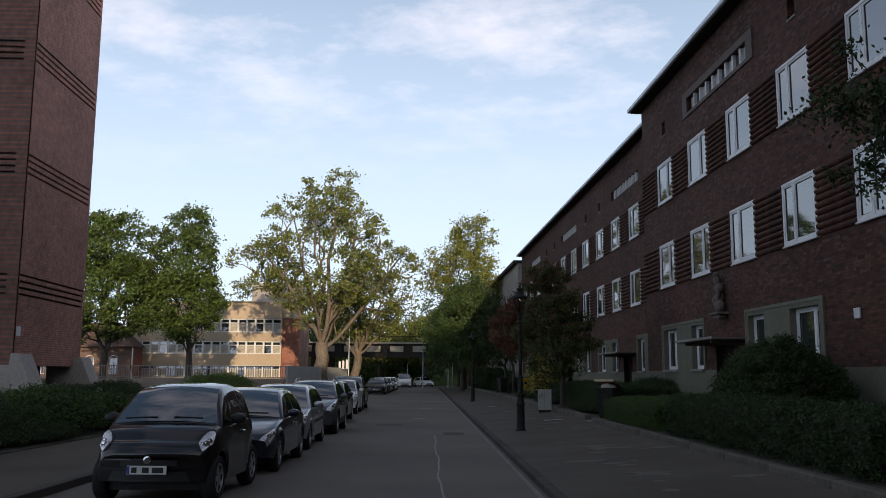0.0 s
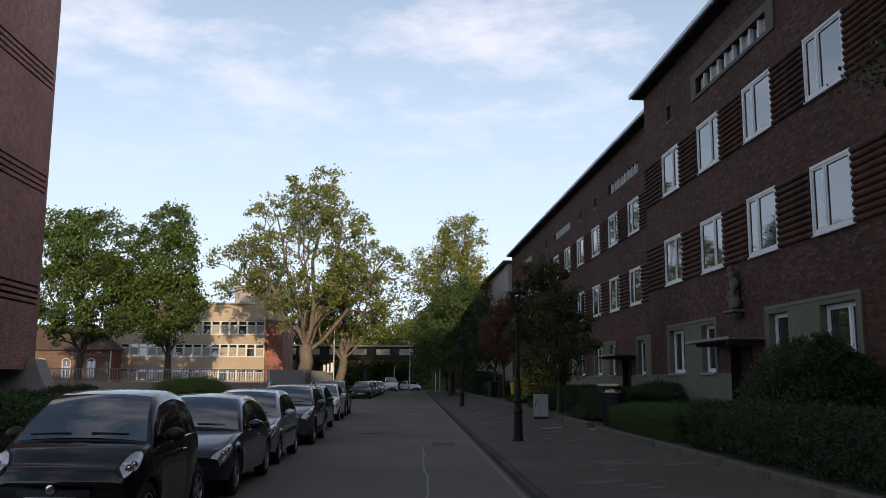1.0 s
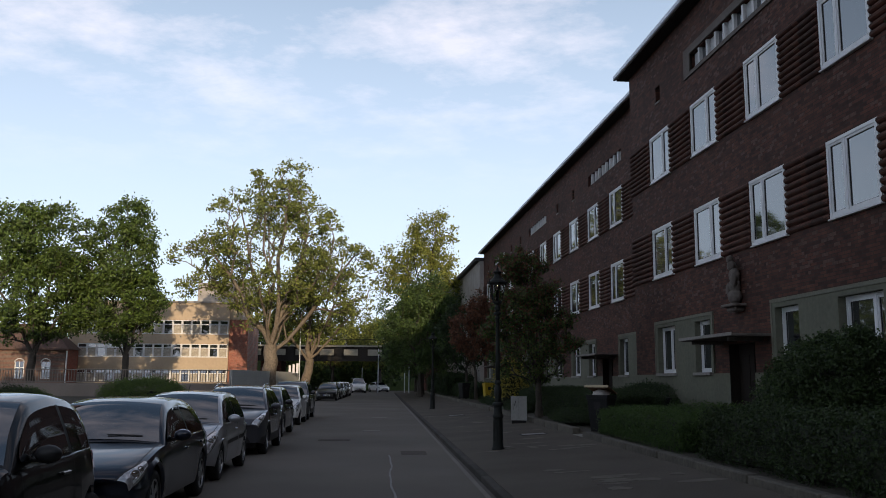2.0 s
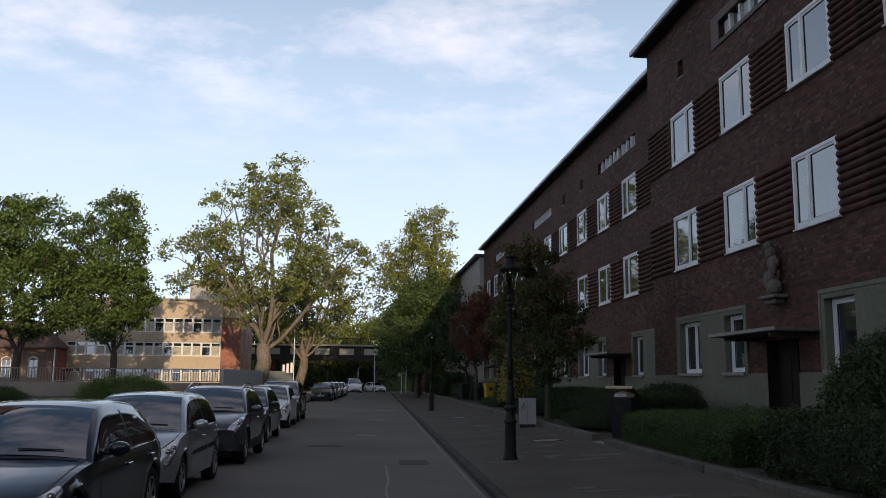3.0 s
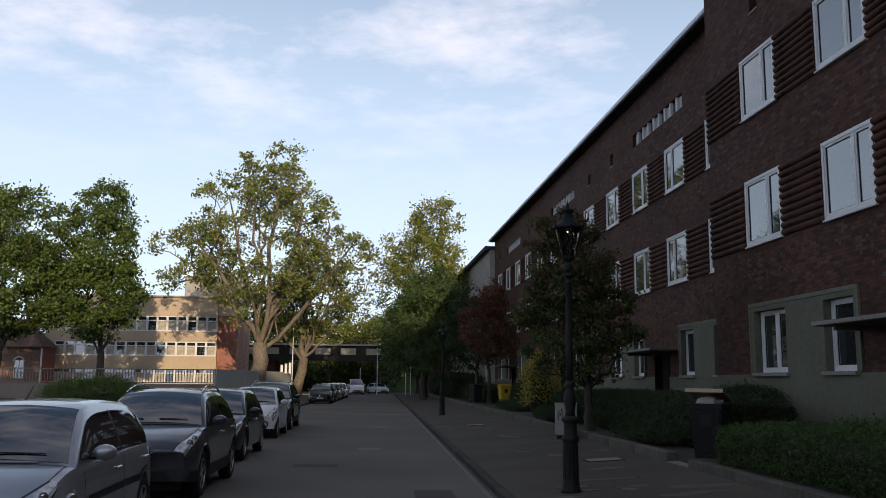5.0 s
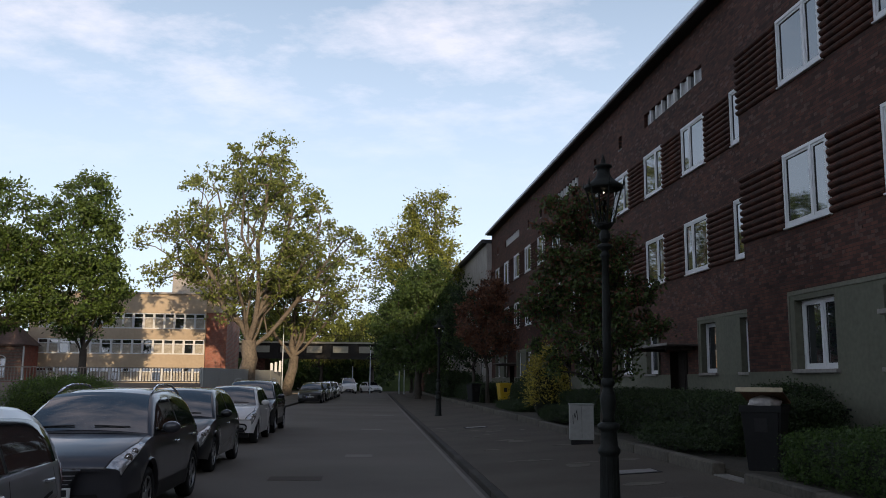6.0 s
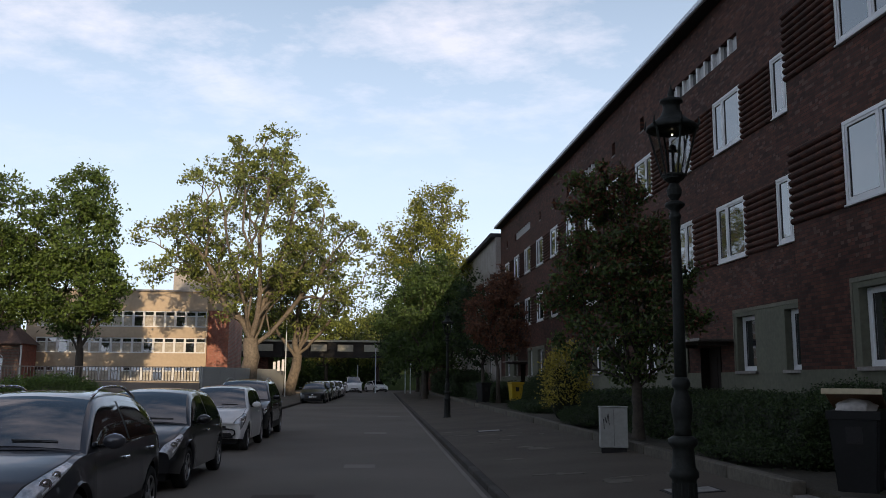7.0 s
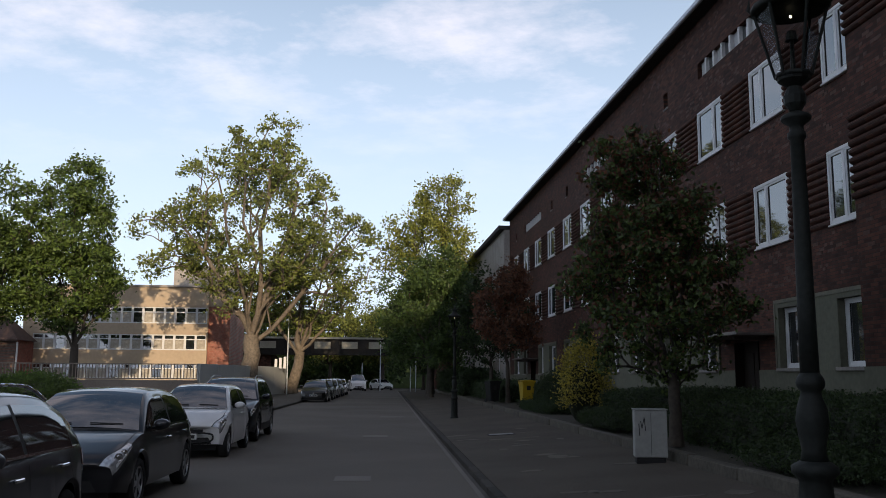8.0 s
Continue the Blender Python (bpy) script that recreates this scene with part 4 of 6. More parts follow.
M_PLATE = material("white_number_plate", (0.62, 0.63, 0.62), 0.4, vary=0.05, bump=0.0)
M_PLATE_BLUE = material("blue_plate_strip", (0.02, 0.05, 0.30), 0.4, vary=0.05, bump=0.0)
M_INK = material("black_plate_marks", (0.015, 0.015, 0.015), 0.5, bump=0.0)


def curve(keys, s):
    """Smooth value through (s, value) keys, without overshoot."""
    if s <= keys[0][0]:
        return keys[0][1]
    if s >= keys[-1][0]:
        return keys[-1][1]
    slope = [(b[1] - a[1]) / (b[0] - a[0]) for a, b in zip(keys, keys[1:])]
    tan = [slope[0]] + [0.0 if a * b <= 0 else 2 * a * b / (a + b) for a, b in zip(slope, slope[1:])] + [slope[-1]]
    for k, ((a, va), (b, vb)) in enumerate(zip(keys, keys[1:])):
        if s <= b:
            w = b - a
            t = (s - a) / w
            return (2 * t ** 3 - 3 * t * t + 1) * va + (t ** 3 - 2 * t * t + t) * w * tan[k] + (3 * t * t - 2 * t ** 3) * vb + (t ** 3 - t * t) * w * tan[k + 1]


def car(name, at, label, L, W, H, color_mat, hood, belt, s1, s2, s3, s4, wheel_f, wheel_r, R=0.31, grille="slim", rails=None, lamp=(0.04, 0.55, 3.2, 4.9), doors=4, cladding=False, rim_mat=None, plate=True, roof_mat=None, fogs=False, chrome=False, nose=0.60, antenna=False, detail=True, smile=False, round_lamp=False, mirror_mat=None, moulding=False):
    """A parked car that faces -y. hood: (lead, rear) heights, belt: window sill height; s1..s4: foot and top of the windscreen, top and foot of the rear window, from the nose."""
    rim_mat = rim_mat or M_ALLOY
    hw = W / 2
    ob = thing(name, at, label, "car", "cars parked along the kerb")
    sill = 0.24
    top = [(0, nose), (0.03, nose + 0.05), (0.10, hood[0] - 0.04), (0.20, hood[0]), (s1 * 0.6, hood[0] + (hood[1] - hood[0]) * 0.66), (s1, hood[1]), (s1 + 0.5, belt), (s4 - 0.25, belt + 0.05), (s4, belt + 0.04), (L - 0.10, belt - 0.08), (L, 0.62)]
    wid = [(0, 0.84), (0.08, 0.90), (0.30, 0.96), (0.7, 0.99), (1.3, 1.0), (L - 0.9, 1.0), (L - 0.3, 0.95), (L, 0.84)]
    bow = 0.20

    def zbottom(s):
        z = sill + 0.05 * max(0, 1 - s / 0.4)
        for c in (wheel_f, wheel_r):
            d = abs(s - c)
            r = R + 0.055
            if d < r:
                z = max(z, R + math.sqrt(r * r - d * d))
        return z

    def ring(s):
        """Half section at s from the sill over the shoulder to the middle."""
        w, zt, zb = hw * curve(wid, s), curve(top, s), zbottom(s)
        sh = zt - 0.07
        flare = 0.0
        for c in (wheel_f, wheel_r):
            d = abs(s - c)
            flare = max(flare, 0.025 * max(0, 1 - (d / (R + 0.25)) ** 2))
        zm = max(zb + 0.03, min(0.46, sh - 0.08))
        zm2 = max(zm + 0.02, sh - 0.14)
        pts = [(w * 0.955 + flare, zb), (w * 0.985 + flare, max(zb + 0.02, min(0.36, zm - 0.01))), (w + flare, zm + (zm2 - zm) * 0.2), (w * 0.988 + flare * 0.6, zm2), (w * 0.968, sh), (w * 0.945, zt - 0.028), (w * 0.88, zt - 0.006), (w * 0.72, zt + 0.006), (w * 0.40, zt + 0.014), (0.0, zt + 0.018)]
        return pts

    def place(x, s, z):
        return Vector((x, -L / 2 + s + bow * (x / hw) ** 2 * max(0.0, 1 - s / 0.9) - bow * 0.6 * (x / hw) ** 2 * max(0.0, 1 - (L - s) / 0.6), z))

    def at_ring(s, u, side=1):
        r = ring(s)
        i = min(int(u), len(r) - 2)
        f = u - i
        x = r[i][0] + (r[i + 1][0] - r[i][0]) * f
        z = r[i][1] + (r[i + 1][1] - r[i][1]) * f
        return place(side * x, s, z)

    stations = sorted({round(v, 3) for v in [0, 0.03, 0.06, 0.12, 0.2, 0.3, L - 0.2, L - 0.1, L - 0.04, L, s1, s4] + [0.1 * k for k in range(4, int(L / 0.1))]
                       + [c + (R + 0.055) * math.sin(a) for c in (wheel_f, wheel_r) for a in (-1.5707, -1.5, -1.3, -1.1, -0.9, -0.6, -0.3, 0, 0.3, 0.6, 0.9, 1.1, 1.3, 1.5, 1.5707)]})
    stations = [s for s in stations if 0 <= s <= L]
    bm = bmesh.new()
    rows = []
    for s in stations:
        r = ring(s)
        line = [bm.verts.new(place(-x, s, z)) for x, z in r] + [bm.verts.new(place(x, s, z)) for x, z in r[-2::-1]]
        rows.append(line)
    for a, b in zip(rows, rows[1:]):
        for k in range(len(a) - 1):
            bm.faces.new((a[k], a[k + 1], b[k + 1], b[k]))
    n = len(rows[0])
    for line, flip in ((rows[0], False), (rows[-1], True)):
        for k in range(n // 2):
            q = [line[k], line[k + 1], line[n - 2 - k], line[n - 1 - k]]
            q = list(dict.fromkeys(q))
            if len(q) > 2:
                bm.faces.new(q if not flip else q[::-1])
    bmesh.ops.recalc_face_normals(bm, faces=bm.faces)
    for e in bm.edges:
        # crisp shoulder line along the flanks
        d = e.verts[0].co - e.verts[1].co
        if abs(d.y) > 0.9 * d.length and len(e.link_faces) == 2 and e.calc_face_angle(0) > 0.55:
            e.smooth = False
    body = part("body", bm, color_mat, ob, smooth=False)
    body.data.polygons.foreach_set("use_smooth", [True] * len(body.data.polygons))
    part("underbody", box(-hw + 0.22, hw - 0.22, -L / 2 + 0.3, L / 2 - 0.3, 0.16, 0.52), M_TRIM, ob, "black underbody")

    # cabin
    wb, wr = hw * 0.945, hw * 0.705
    roof = [(s1 - 0.06, hood[1] - 0.07), (s1, hood[1] - 0.01), (s1 + (s2 - s1) * 0.5, hood[1] + (H - hood[1]) * 0.53), (s2, H - 0.055), (s2 + 0.30, H - 0.012), ((s2 + s3) / 2, H), (s3 - 0.2, H - 0.03), (s3, H - 0.08), (s4, belt + 0.05), (s4 + 0.04, belt - 0.05)]

    def cab(s):
        z0 = min(belt, hood[1]) - 0.06
        zr = max(curve(roof, s), z0 + 0.01)
        f = (zr - z0) / (H - z0)
        base = wb * min(1.0, curve(wid, s) + 0.01)
        return base, z0, base + (wr - base) * f, zr

    bm = bmesh.new()
    rows = []
    cs = sorted({round(s1 - 0.06 + (s4 + 0.1 - s1) * k / 34, 3) for k in range(35)} | {s1, s2, s3, s4})
    for s in cs:
        b0, z0, r0, zr = cab(s)
        half = [(b0, z0), (b0 + (r0 - b0) * 0.5 + 0.012, z0 + (zr - z0) * 0.5), (r0 + 0.005, zr - 0.035 * (zr - z0) / (H - z0)), (r0 - 0.06, zr + 0.008), (r0 * 0.5, zr + 0.03), (0, zr + 0.036)]
        rows.append([bm.verts.new(place(-x, s, z)) for x, z in half] + [bm.verts.new(place(x, s, z)) for x, z in half[-2::-1]])
    for a, b in zip(rows, rows[1:]):
        for k in range(len(a) - 1):
            bm.faces.new((a[k], a[k + 1], b[k + 1], b[k]))
    bmesh.ops.recalc_face_normals(bm, faces=bm.faces)
    part("cabin", bm, roof_mat or color_mat, ob, smooth=True)

    def sheet(f, nu, nv, name, mat, parent, lab="", thick=0.0):
        bm = bmesh.new()
        g = [[bm.verts.new(f(i / nu, j / nv)) for j in range(nv + 1)] for i in range(nu + 1)]
        for i in range(nu):
            for j in range(nv):
                bm.faces.new((g[i][j], g[i + 1][j], g[i + 1][j + 1], g[i][j + 1]))
        bmesh.ops.recalc_face_normals(bm, faces=bm.faces)
        return part(name, bm, mat, parent, lab, smooth=True)

    def screen(u, v, a, b, dz):
        s = a + (b - a) * v
        b0, z0, r0, zr = cab(s)
        x = (2 * u - 1) * (r0 - 0.05)
        k = abs(x) / max(r0, 0.1)
        return place(x, s, zr + 0.036 - 0.028 * k * k * 1.6 + dz)
    sheet(lambda u, v: screen(u, v, s1 + 0.015, s2 - 0.03, 0.012), 12, 10, "windscreen", M_CARGLASS, ob, "dark reflecting windscreen")
    sheet(lambda u, v: screen(u, v, s3 + 0.05, s4 - 0.06, 0.012), 8, 5, "rear_window", M_CARGLASS, ob)

    def side_pt(s, v, side, off):
        b0, z0, r0, zr = cab(s)
        z0 = max(z0, belt + 0.0)
        x = b0 + (r0 - b0) * v + 0.012 * math.sin(math.pi * v)
        return place(side * (x + off), s, z0 + (zr - 0.03 - z0) * v)

    def glass_pt(s, v, side):
        b0, z0, r0, zr = cab(s)
        h = max(zr - 0.03 - max(z0, belt), 0.001)
        lo, hi = min(0.5, 0.025 / h), max(0.5, 1 - 0.055 / h)
        return side_pt(s, lo + (hi - lo) * v, side, 0.008)
    mid = s2 + (s3 - s2) * (0.42 if doors == 4 else 0.55)
    spans = [(s1 + 0.17, mid - 0.03), (mid + 0.03, s3 + 0.16)] if doors == 4 else [(s1 + 0.17, mid - 0.03), (mid + 0.03, s3 + 0.10)]
    for side in (-1, 1):
        for a, b in spans:
            sheet(lambda u, v: glass_pt(a + (b - a) * u, v, side), 14, 4, "side_window", M_CARGLASS, ob)
        sheet(lambda u, v: side_pt(mid - 0.03 + 0.06 * u, 0.05 + 0.85 * v, side, 0.006), 1, 4, "door_pillar", M_TRIM, ob, "black pillar between the windows")
        if chrome:
            sheet(lambda u, v: side_pt(s1 + 0.3 + (s3 - s1 - 0.1) * u, 0.03 + 0.05 * v, side, 0.012), 12, 1, "sill_strip", M_CHROME, ob, "bright strip under the windows")
        # door seams, handles
        if detail:
            for s in ([s1 + 0.16, mid, s3 + 0.02] if doors == 4 else [s1 + 0.16, mid + 0.02]):
                sheet(lambda u, v: at_ring(s + 0.012 * u, 0.6 + 3.6 * v, side) + Vector((side * 0.004, 0, 0)), 1, 8, "door_seam", M_TRIM, ob)
            for s in ([mid - 0.24, s3 - 0.16] if doors == 4 else [mid - 0.2]):
                c = at_ring(s, 3.4, side)
                bm = box(-0.014, 0.014, -0.085, 0.085, -0.016, 0.016, 0.008)
                part("door_handle", bm, color_mat if not chrome else M_CHROME, ob, at=Matrix.Translation(c + Vector((side * 0.02, 0, 0))))
        if moulding:
            for a, b in ((s1 + 0.25, mid - 0.03), (mid + 0.05, s3 - 0.12)):
                sheet(lambda u, v: at_ring(a + (b - a) * u, 2.25 + 0.30 * v, side) + Vector((side * 0.010, 0, 0)), 8, 1, "side_moulding", M_TRIM, ob, "black rubbing strip")
        if cladding:
            sheet(lambda u, v: at_ring(0.1 + (L - 0.2) * u, 1.4 * v, side) + Vector((side * 0.008, 0, -0.0)), 60, 2, "cladding", M_TRIM, ob, "black lower cladding")
        # headlight
        a, b, u0, u1 = lamp
        taper = 0.15 if round_lamp else 0.55

        def lamp_pt(u, v, grow, off):
            w = (1 - taper * u) * (math.sin(math.pi * min(max(u, 0.0), 1.0)) ** 0.5 if round_lamp else 1.0)
            uu = min(1.0, max(0.0, 0.5 + (u - 0.5) * grow))
            return at_ring(a + (b - a) * uu, u0 + (u1 - u0) * (0.5 + (v - 0.5) * w * grow), side) + Vector((side * off, -off * 1.4, off * 0.4))
        sheet(lambda u, v: lamp_pt(u, v, 1.14, 0.004), 12, 6, "lamp_surround", M_TRIM, ob, "black headlight surround")
        hl = sheet(lambda u, v: lamp_pt(u, v, 1.0, 0.009), 12, 6, "headlight", M_LAMPLENS, ob, "clear headlight")
        for f, r in ((0.24, 0.052), (0.52, 0.040)):
            c = at_ring(a + (b - a) * f, (u0 + u1) / 2, side)
            m = Matrix.Translation(c + Vector((side * 0.010, -0.030, 0.004))) @ pose(0, 0, 0, 90, 0, side * 30)
            part("lens", lathe([(r, -0.02), (r, 0.006), (r * 0.86, 0.010), (r * 0.8, -0.004), (r * 0.5, 0.008), (0.004, 0.012)], 16), M_CHROME, hl, "round bright lamp lens", at=m, smooth=True)
        sheet(lambda u, v: lamp_pt(0.1 + 0.8 * u, 0.10 + 0.14 * v, 1.0, 0.013), 8, 1, "light_bar", M_LIGHTBAR, hl, "white running-light bar")
        # tail light
        sheet(lambda u, v: at_ring(L - 0.35 + 0.33 * u, 3.0 + 1.5 * v, side) + Vector((side * 0.007, 0.004, 0)), 4, 3, "tail_light", M_TAIL, ob, "red tail light")
        if fogs:
            c = at_ring(0.05, 1.6, side)
            part("fog_lamp", lathe([(0.02, 0), (0.06, 0.01), (0.055, 0.03), (0.03, 0.035)], 12), M_LAMPLENS, ob, at=Matrix.Translation(c + Vector((-side * 0.14, 0.01, -0.02))) @ pose(0, 0, 0, 90, 0, 0))
        # mirror
        c = side_pt(s1 + 0.42, 0.10, side, 0.0)
        bm = bmesh.new()
        bmesh.ops.create_icosphere(bm, subdivisions=2, radius=1)
        for v in bm.verts:
            v.co = Vector((v.co.x * 0.115, max(-0.07, min(0.05, v.co.y * 0.085)), v.co.z * 0.078))
        mir = part("mirror", bm, mirror_mat or color_mat, ob, "wing mirror", at=Matrix.Translation(c + Vector((side * 0.13, 0, 0.04))), smooth=True)
        part("mirror_arm", box(-0.07, 0.07, -0.02, 0.03, -0.03, 0.0, 0.008), M_TRIM, mir, at=pose(-side * 0.10, 0, -0.03))
        if rails:
            bm = bmesh.new()
            prev = None
            for k in range(9):
                s = s2 + 0.02 + (s3 - s2 - 0.0) * k / 8
                b0, z0, r0, zr = cab(s)
                lift = 0.055 * min(1, 4 * min(k, 8 - k) / 8) + 0.012
                p = place(side * (r0 - 0.045), s, zr + lift + 0.01)
                if prev is not None:
                    tube(bm, prev, p, 0.016, 0.016, 6)
                prev = p
            part("roof_rail", bm, rails, ob, "bright roof rail", smooth=True)
        # wheels
        for c in (wheel_f, wheel_r):
            m = Matrix.Translation(Vector((side * (hw - 0.105), -L / 2 + c, R))) @ (pose(0, 0, 0) if side > 0 else pose(0, 0, 0, 0, 0, 180))
            ri = R * 0.66
            tyre = part("wheel", lathe([(ri, -0.09), (R - 0.02, -0.10), (R, -0.075), (R, 0.065), (R - 0.02, 0.09), (ri + 0.015, 0.095), (ri, 0.075)], 26, "x"), M_RUBBER, ob, "black tyre", at=m, smooth=True)
            bm = bmesh.new()
            lathe([(ri - 0.004, 0.05), (ri - 0.002, 0.088), (ri - 0.022, 0.09), (ri - 0.03, 0.04)], 26, "x", bm)
            for k in range(5):
                a = 2 * math.pi * k / 5 + 0.3
                q = Matrix.Rotation(a, 4, "X")
                vs = add_box(bm, 0.045, 0.078, -0.03, 0.03, 0.03, ri - 0.015)
                verts = list({v for f in vs for v in f.verts})
                for v in verts:
                    if v.co.z > 0.1:
                        v.co.y *= 1.6
                bmesh.ops.transform(bm, matrix=q, verts=verts)
            lathe([(0.06, 0.03), (0.06, 0.085), (0.03, 0.09)], 12, "x", bm)
            rim = part("rim", bm, rim_mat, tyre, "alloy rim")
            part("brake_well", lathe([(ri - 0.03, 0.0), (ri - 0.03, 0.03)], 20, "x"), M_TRIM, tyre)

    # nose: grille, intake, plate, badge
    def nose_pt(x, z, off):
        r = ring(0.0)
        return place(x, 0.0, z) + Vector((0, -off, 0))
    if grille == "slim":
        sheet(lambda u, v: nose_pt((2 * u - 1) * hw * 0.45, nose - 0.10 + 0.075 * v, 0.012), 10, 2, "grille", M_TRIM, ob, "slim black grille")
    elif grille == "kidney":
        for side in (-1, 1):
            sheet(lambda u, v: nose_pt(side * (0.03 + 0.23 * u), nose - 0.14 + 0.14 * v, 0.012), 4, 3, "grille", M_TRIM, ob, "black grille opening")
    elif grille == "wide":
        sheet(lambda u, v: nose_pt((2 * u - 1) * hw * 0.62, nose - 0.17 + 0.17 * v, 0.012), 10, 3, "grille", M_TRIM, ob, "wide black grille")
        for k in range(3):
            sheet(lambda u, v: nose_pt((2 * u - 1) * hw * 0.60, nose - 0.15 + 0.05 * k + 0.012 * v, 0.02), 10, 1, "grille_bar", M_CHROME, ob)
    elif grille == "shield":
        sheet(lambda u, v: nose_pt((2 * u - 1) * (0.20 + 0.13 * v), nose - 0.20 + 0.22 * v, 0.012), 10, 5, "grille", M_TRIM, ob, "deep dark shield grille")
        sheet(lambda u, v: nose_pt((2 * u - 1) * 0.34, nose + 0.018 + 0.022 * v, 0.018), 10, 1, "grille_edge", M_CHROME, ob, "bright upper grille edge")
        for k in range(4):
            sheet(lambda u, v: nose_pt((2 * u - 1) * (0.20 + 0.03 * k), nose - 0.17 + 0.045 * k + 0.010 * v, 0.018), 8, 1, "grille_bar", M_ALLOY, ob)
    if smile:
        # black mouth-shaped frame round the bumper
        bm = bmesh.new()
        loop = [(0.55 * math.cos(t) * (1 if abs(math.cos(t)) < 0.8 else 1.03), 0.43 + 0.105 * math.copysign(abs(math.sin(t)) ** 0.45, math.sin(t))) for t in [math.pi * k / 18 for k in range(37)]]
        for (xa, za), (xb, zb) in zip(loop, loop[1:]):
            tube(bm, nose_pt(xa, za, 0.012), nose_pt(xb, zb, 0.012), 0.02, 0.02, 6)
        part("bumper_frame", bm, M_TRIM, ob, "black frame round the bumper opening", smooth=True)
    zi = 0.30
    sheet(lambda u, v: nose_pt((2 * u - 1) * hw * 0.66 * (1 - 0.12 * v), zi + 0.13 * v, 0.010), 10, 2, "air_intake", M_TRIM, ob, "black lower intake")
    part("badge", lathe([(0.045, 0), (0.05, 0.008), (0.03, 0.014)], 16), M_CHROME, ob, "plain chrome badge", at=Matrix.Translation(nose_pt(0, nose - 0.02, 0.02)) @ pose(0, 0, 0, 90, 0, 0))
    if plate:
        pl = part("number_plate", box(-0.26, 0.26, -0.012, 0.0, -0.055, 0.055, 0.003), M_PLATE, ob, "white number plate", at=Matrix.Translation(nose_pt(0, 0.45, 0.016)))
        part("plate_strip", box(-0.255, -0.225, -0.016, -0.0125, -0.05, 0.05), M_PLATE_BLUE, pl)
        for x0, x1 in ((-0.20, -0.13), (-0.06, 0.03), (0.07, 0.22)):
            part("plate_bar", box(x0, x1, -0.015, -0.0125, -0.035, 0.035), M_INK, pl)
    if detail:
        sheet(lambda u, v: place((2 * u - 1) * hw * 0.80, s1 - 0.05 + 0.05 * v, curve(top, s1 - 0.05 + 0.05 * v) + 0.022), 12, 1, "cowl", M_TRIM, ob, "black cowl below the windscreen")
        for side in (-1, 1):
            sheet(lambda u, v: at_ring(0.16 + (s1 - 0.2) * u, 6.0 + 0.08 * v, side) + Vector((0, 0, 0.003)), 14, 1, "bonnet_seam", M_TRIM, ob)
    for side in (-0.35, 0.3):
        bm = bmesh.new()
        tube(bm, screen(0.5 + side * 0.25, 0.05, s1 + 0.02, s2, 0.03), screen(0.5 + side * 1.2, 0.07, s1 + 0.02, s2, 0.026), 0.009, 0.006, 5)
        part("wiper", bm, M_TRIM, ob)
    if antenna:
        bm = bmesh.new()
        tube(bm, place(0, s2 + 0.12, H + 0.03), place(0, s2 + 0.30, H + 0.17), 0.008, 0.004, 5)
        part("antenna", bm, M_TRIM, ob)
    return ob


M_TAIL = material("red_tail_lens", (0.30, 0.01, 0.01), 0.2, vary=0.2, bump=0.0, coat=1.0)
P_BLACK = paint("black_car_paint", (0.006, 0.006, 0.007), 0.0, 0.3)
P_BLUE = paint("dark_blue_car_paint", (0.010, 0.016, 0.030), 0.3)
P_SILVER = paint("silver_car_paint", (0.46, 0.47, 0.50), 0.75, 0.38)
P_GREY = paint("dark_grey_car_paint", (0.075, 0.077, 0.090), 0.4)
P_GRAPH = paint("graphite_car_paint", (0.024, 0.025, 0.029), 0.4)
P_WHITE = paint("white_car_paint", (0.82, 0.82, 0.82), 0.0, 0.35)
P_NAVY = paint("blue_black_car_paint", (0.012, 0.014, 0.020), 0.3)


def park(y_front, length, right_x, width, turn=0.0):
    """Pose in the street frame from the nose's place and the kerbside-free side."""
    return STREET @ pose(right_x - width / 2, y_front + length / 2, 0, 0, 0, turn)


car("city_car", park(15.5, 2.70, -3.06, 1.66, -2.5), "black two-seat city car with a tall cabin, parked at the kerb", 2.70, 1.66, 1.53, P_BLACK, (0.80, 1.00), 1.00, 0.60, 1.26, 2.25, 2.55, 0.50, 2.35, 0.30, "slim", None, (0.05, 0.37, 4.5, 6.9), 2, nose=0.60, roof_mat=P_BLACK, round_lamp=True, mirror_mat=M_TRIM, fogs=True)
car("hatchback", park(18.9, 4.32, -2.90, 1.76, 0.0), "dark blue five-door hatchback parked at the kerb", 4.32, 1.76, 1.41, P_BLUE, (0.70, 0.90), 0.91, 1.30, 2.05, 3.45, 4.05, 0.76, 3.45, 0.32, "kidney", None, (0.01, 0.46, 3.2, 6.4), 4, nose=0.56, fogs=True)
car("hatchback", park(23.65, 3.92, -2.98, 1.70), "silver five-door hatchback with black side mouldings, parked at the kerb", 3.92, 1.70, 1.44, P_SILVER, (0.72, 0.92), 0.93, 1.00, 1.72, 3.30, 3.75, 0.74, 3.23, 0.30, "wide", None, (0.01, 0.52, 3.3, 6.9), 4, nose=0.56, antenna=True, moulding=True)
car("compact_suv", park(28.95, 4.16, -2.89, 1.74), "dark grey compact crossover with bright roof rails", 4.16, 1.74, 1.51, P_GREY, (0.82, 1.00), 1.00, 1.10, 1.85, 3.35, 3.95, 0.82, 3.36, 0.33, "shield", M_CHROME, (0.02, 0.70, 3.9, 6.7), 4, cladding=True, fogs=True, chrome=True, nose=0.66)
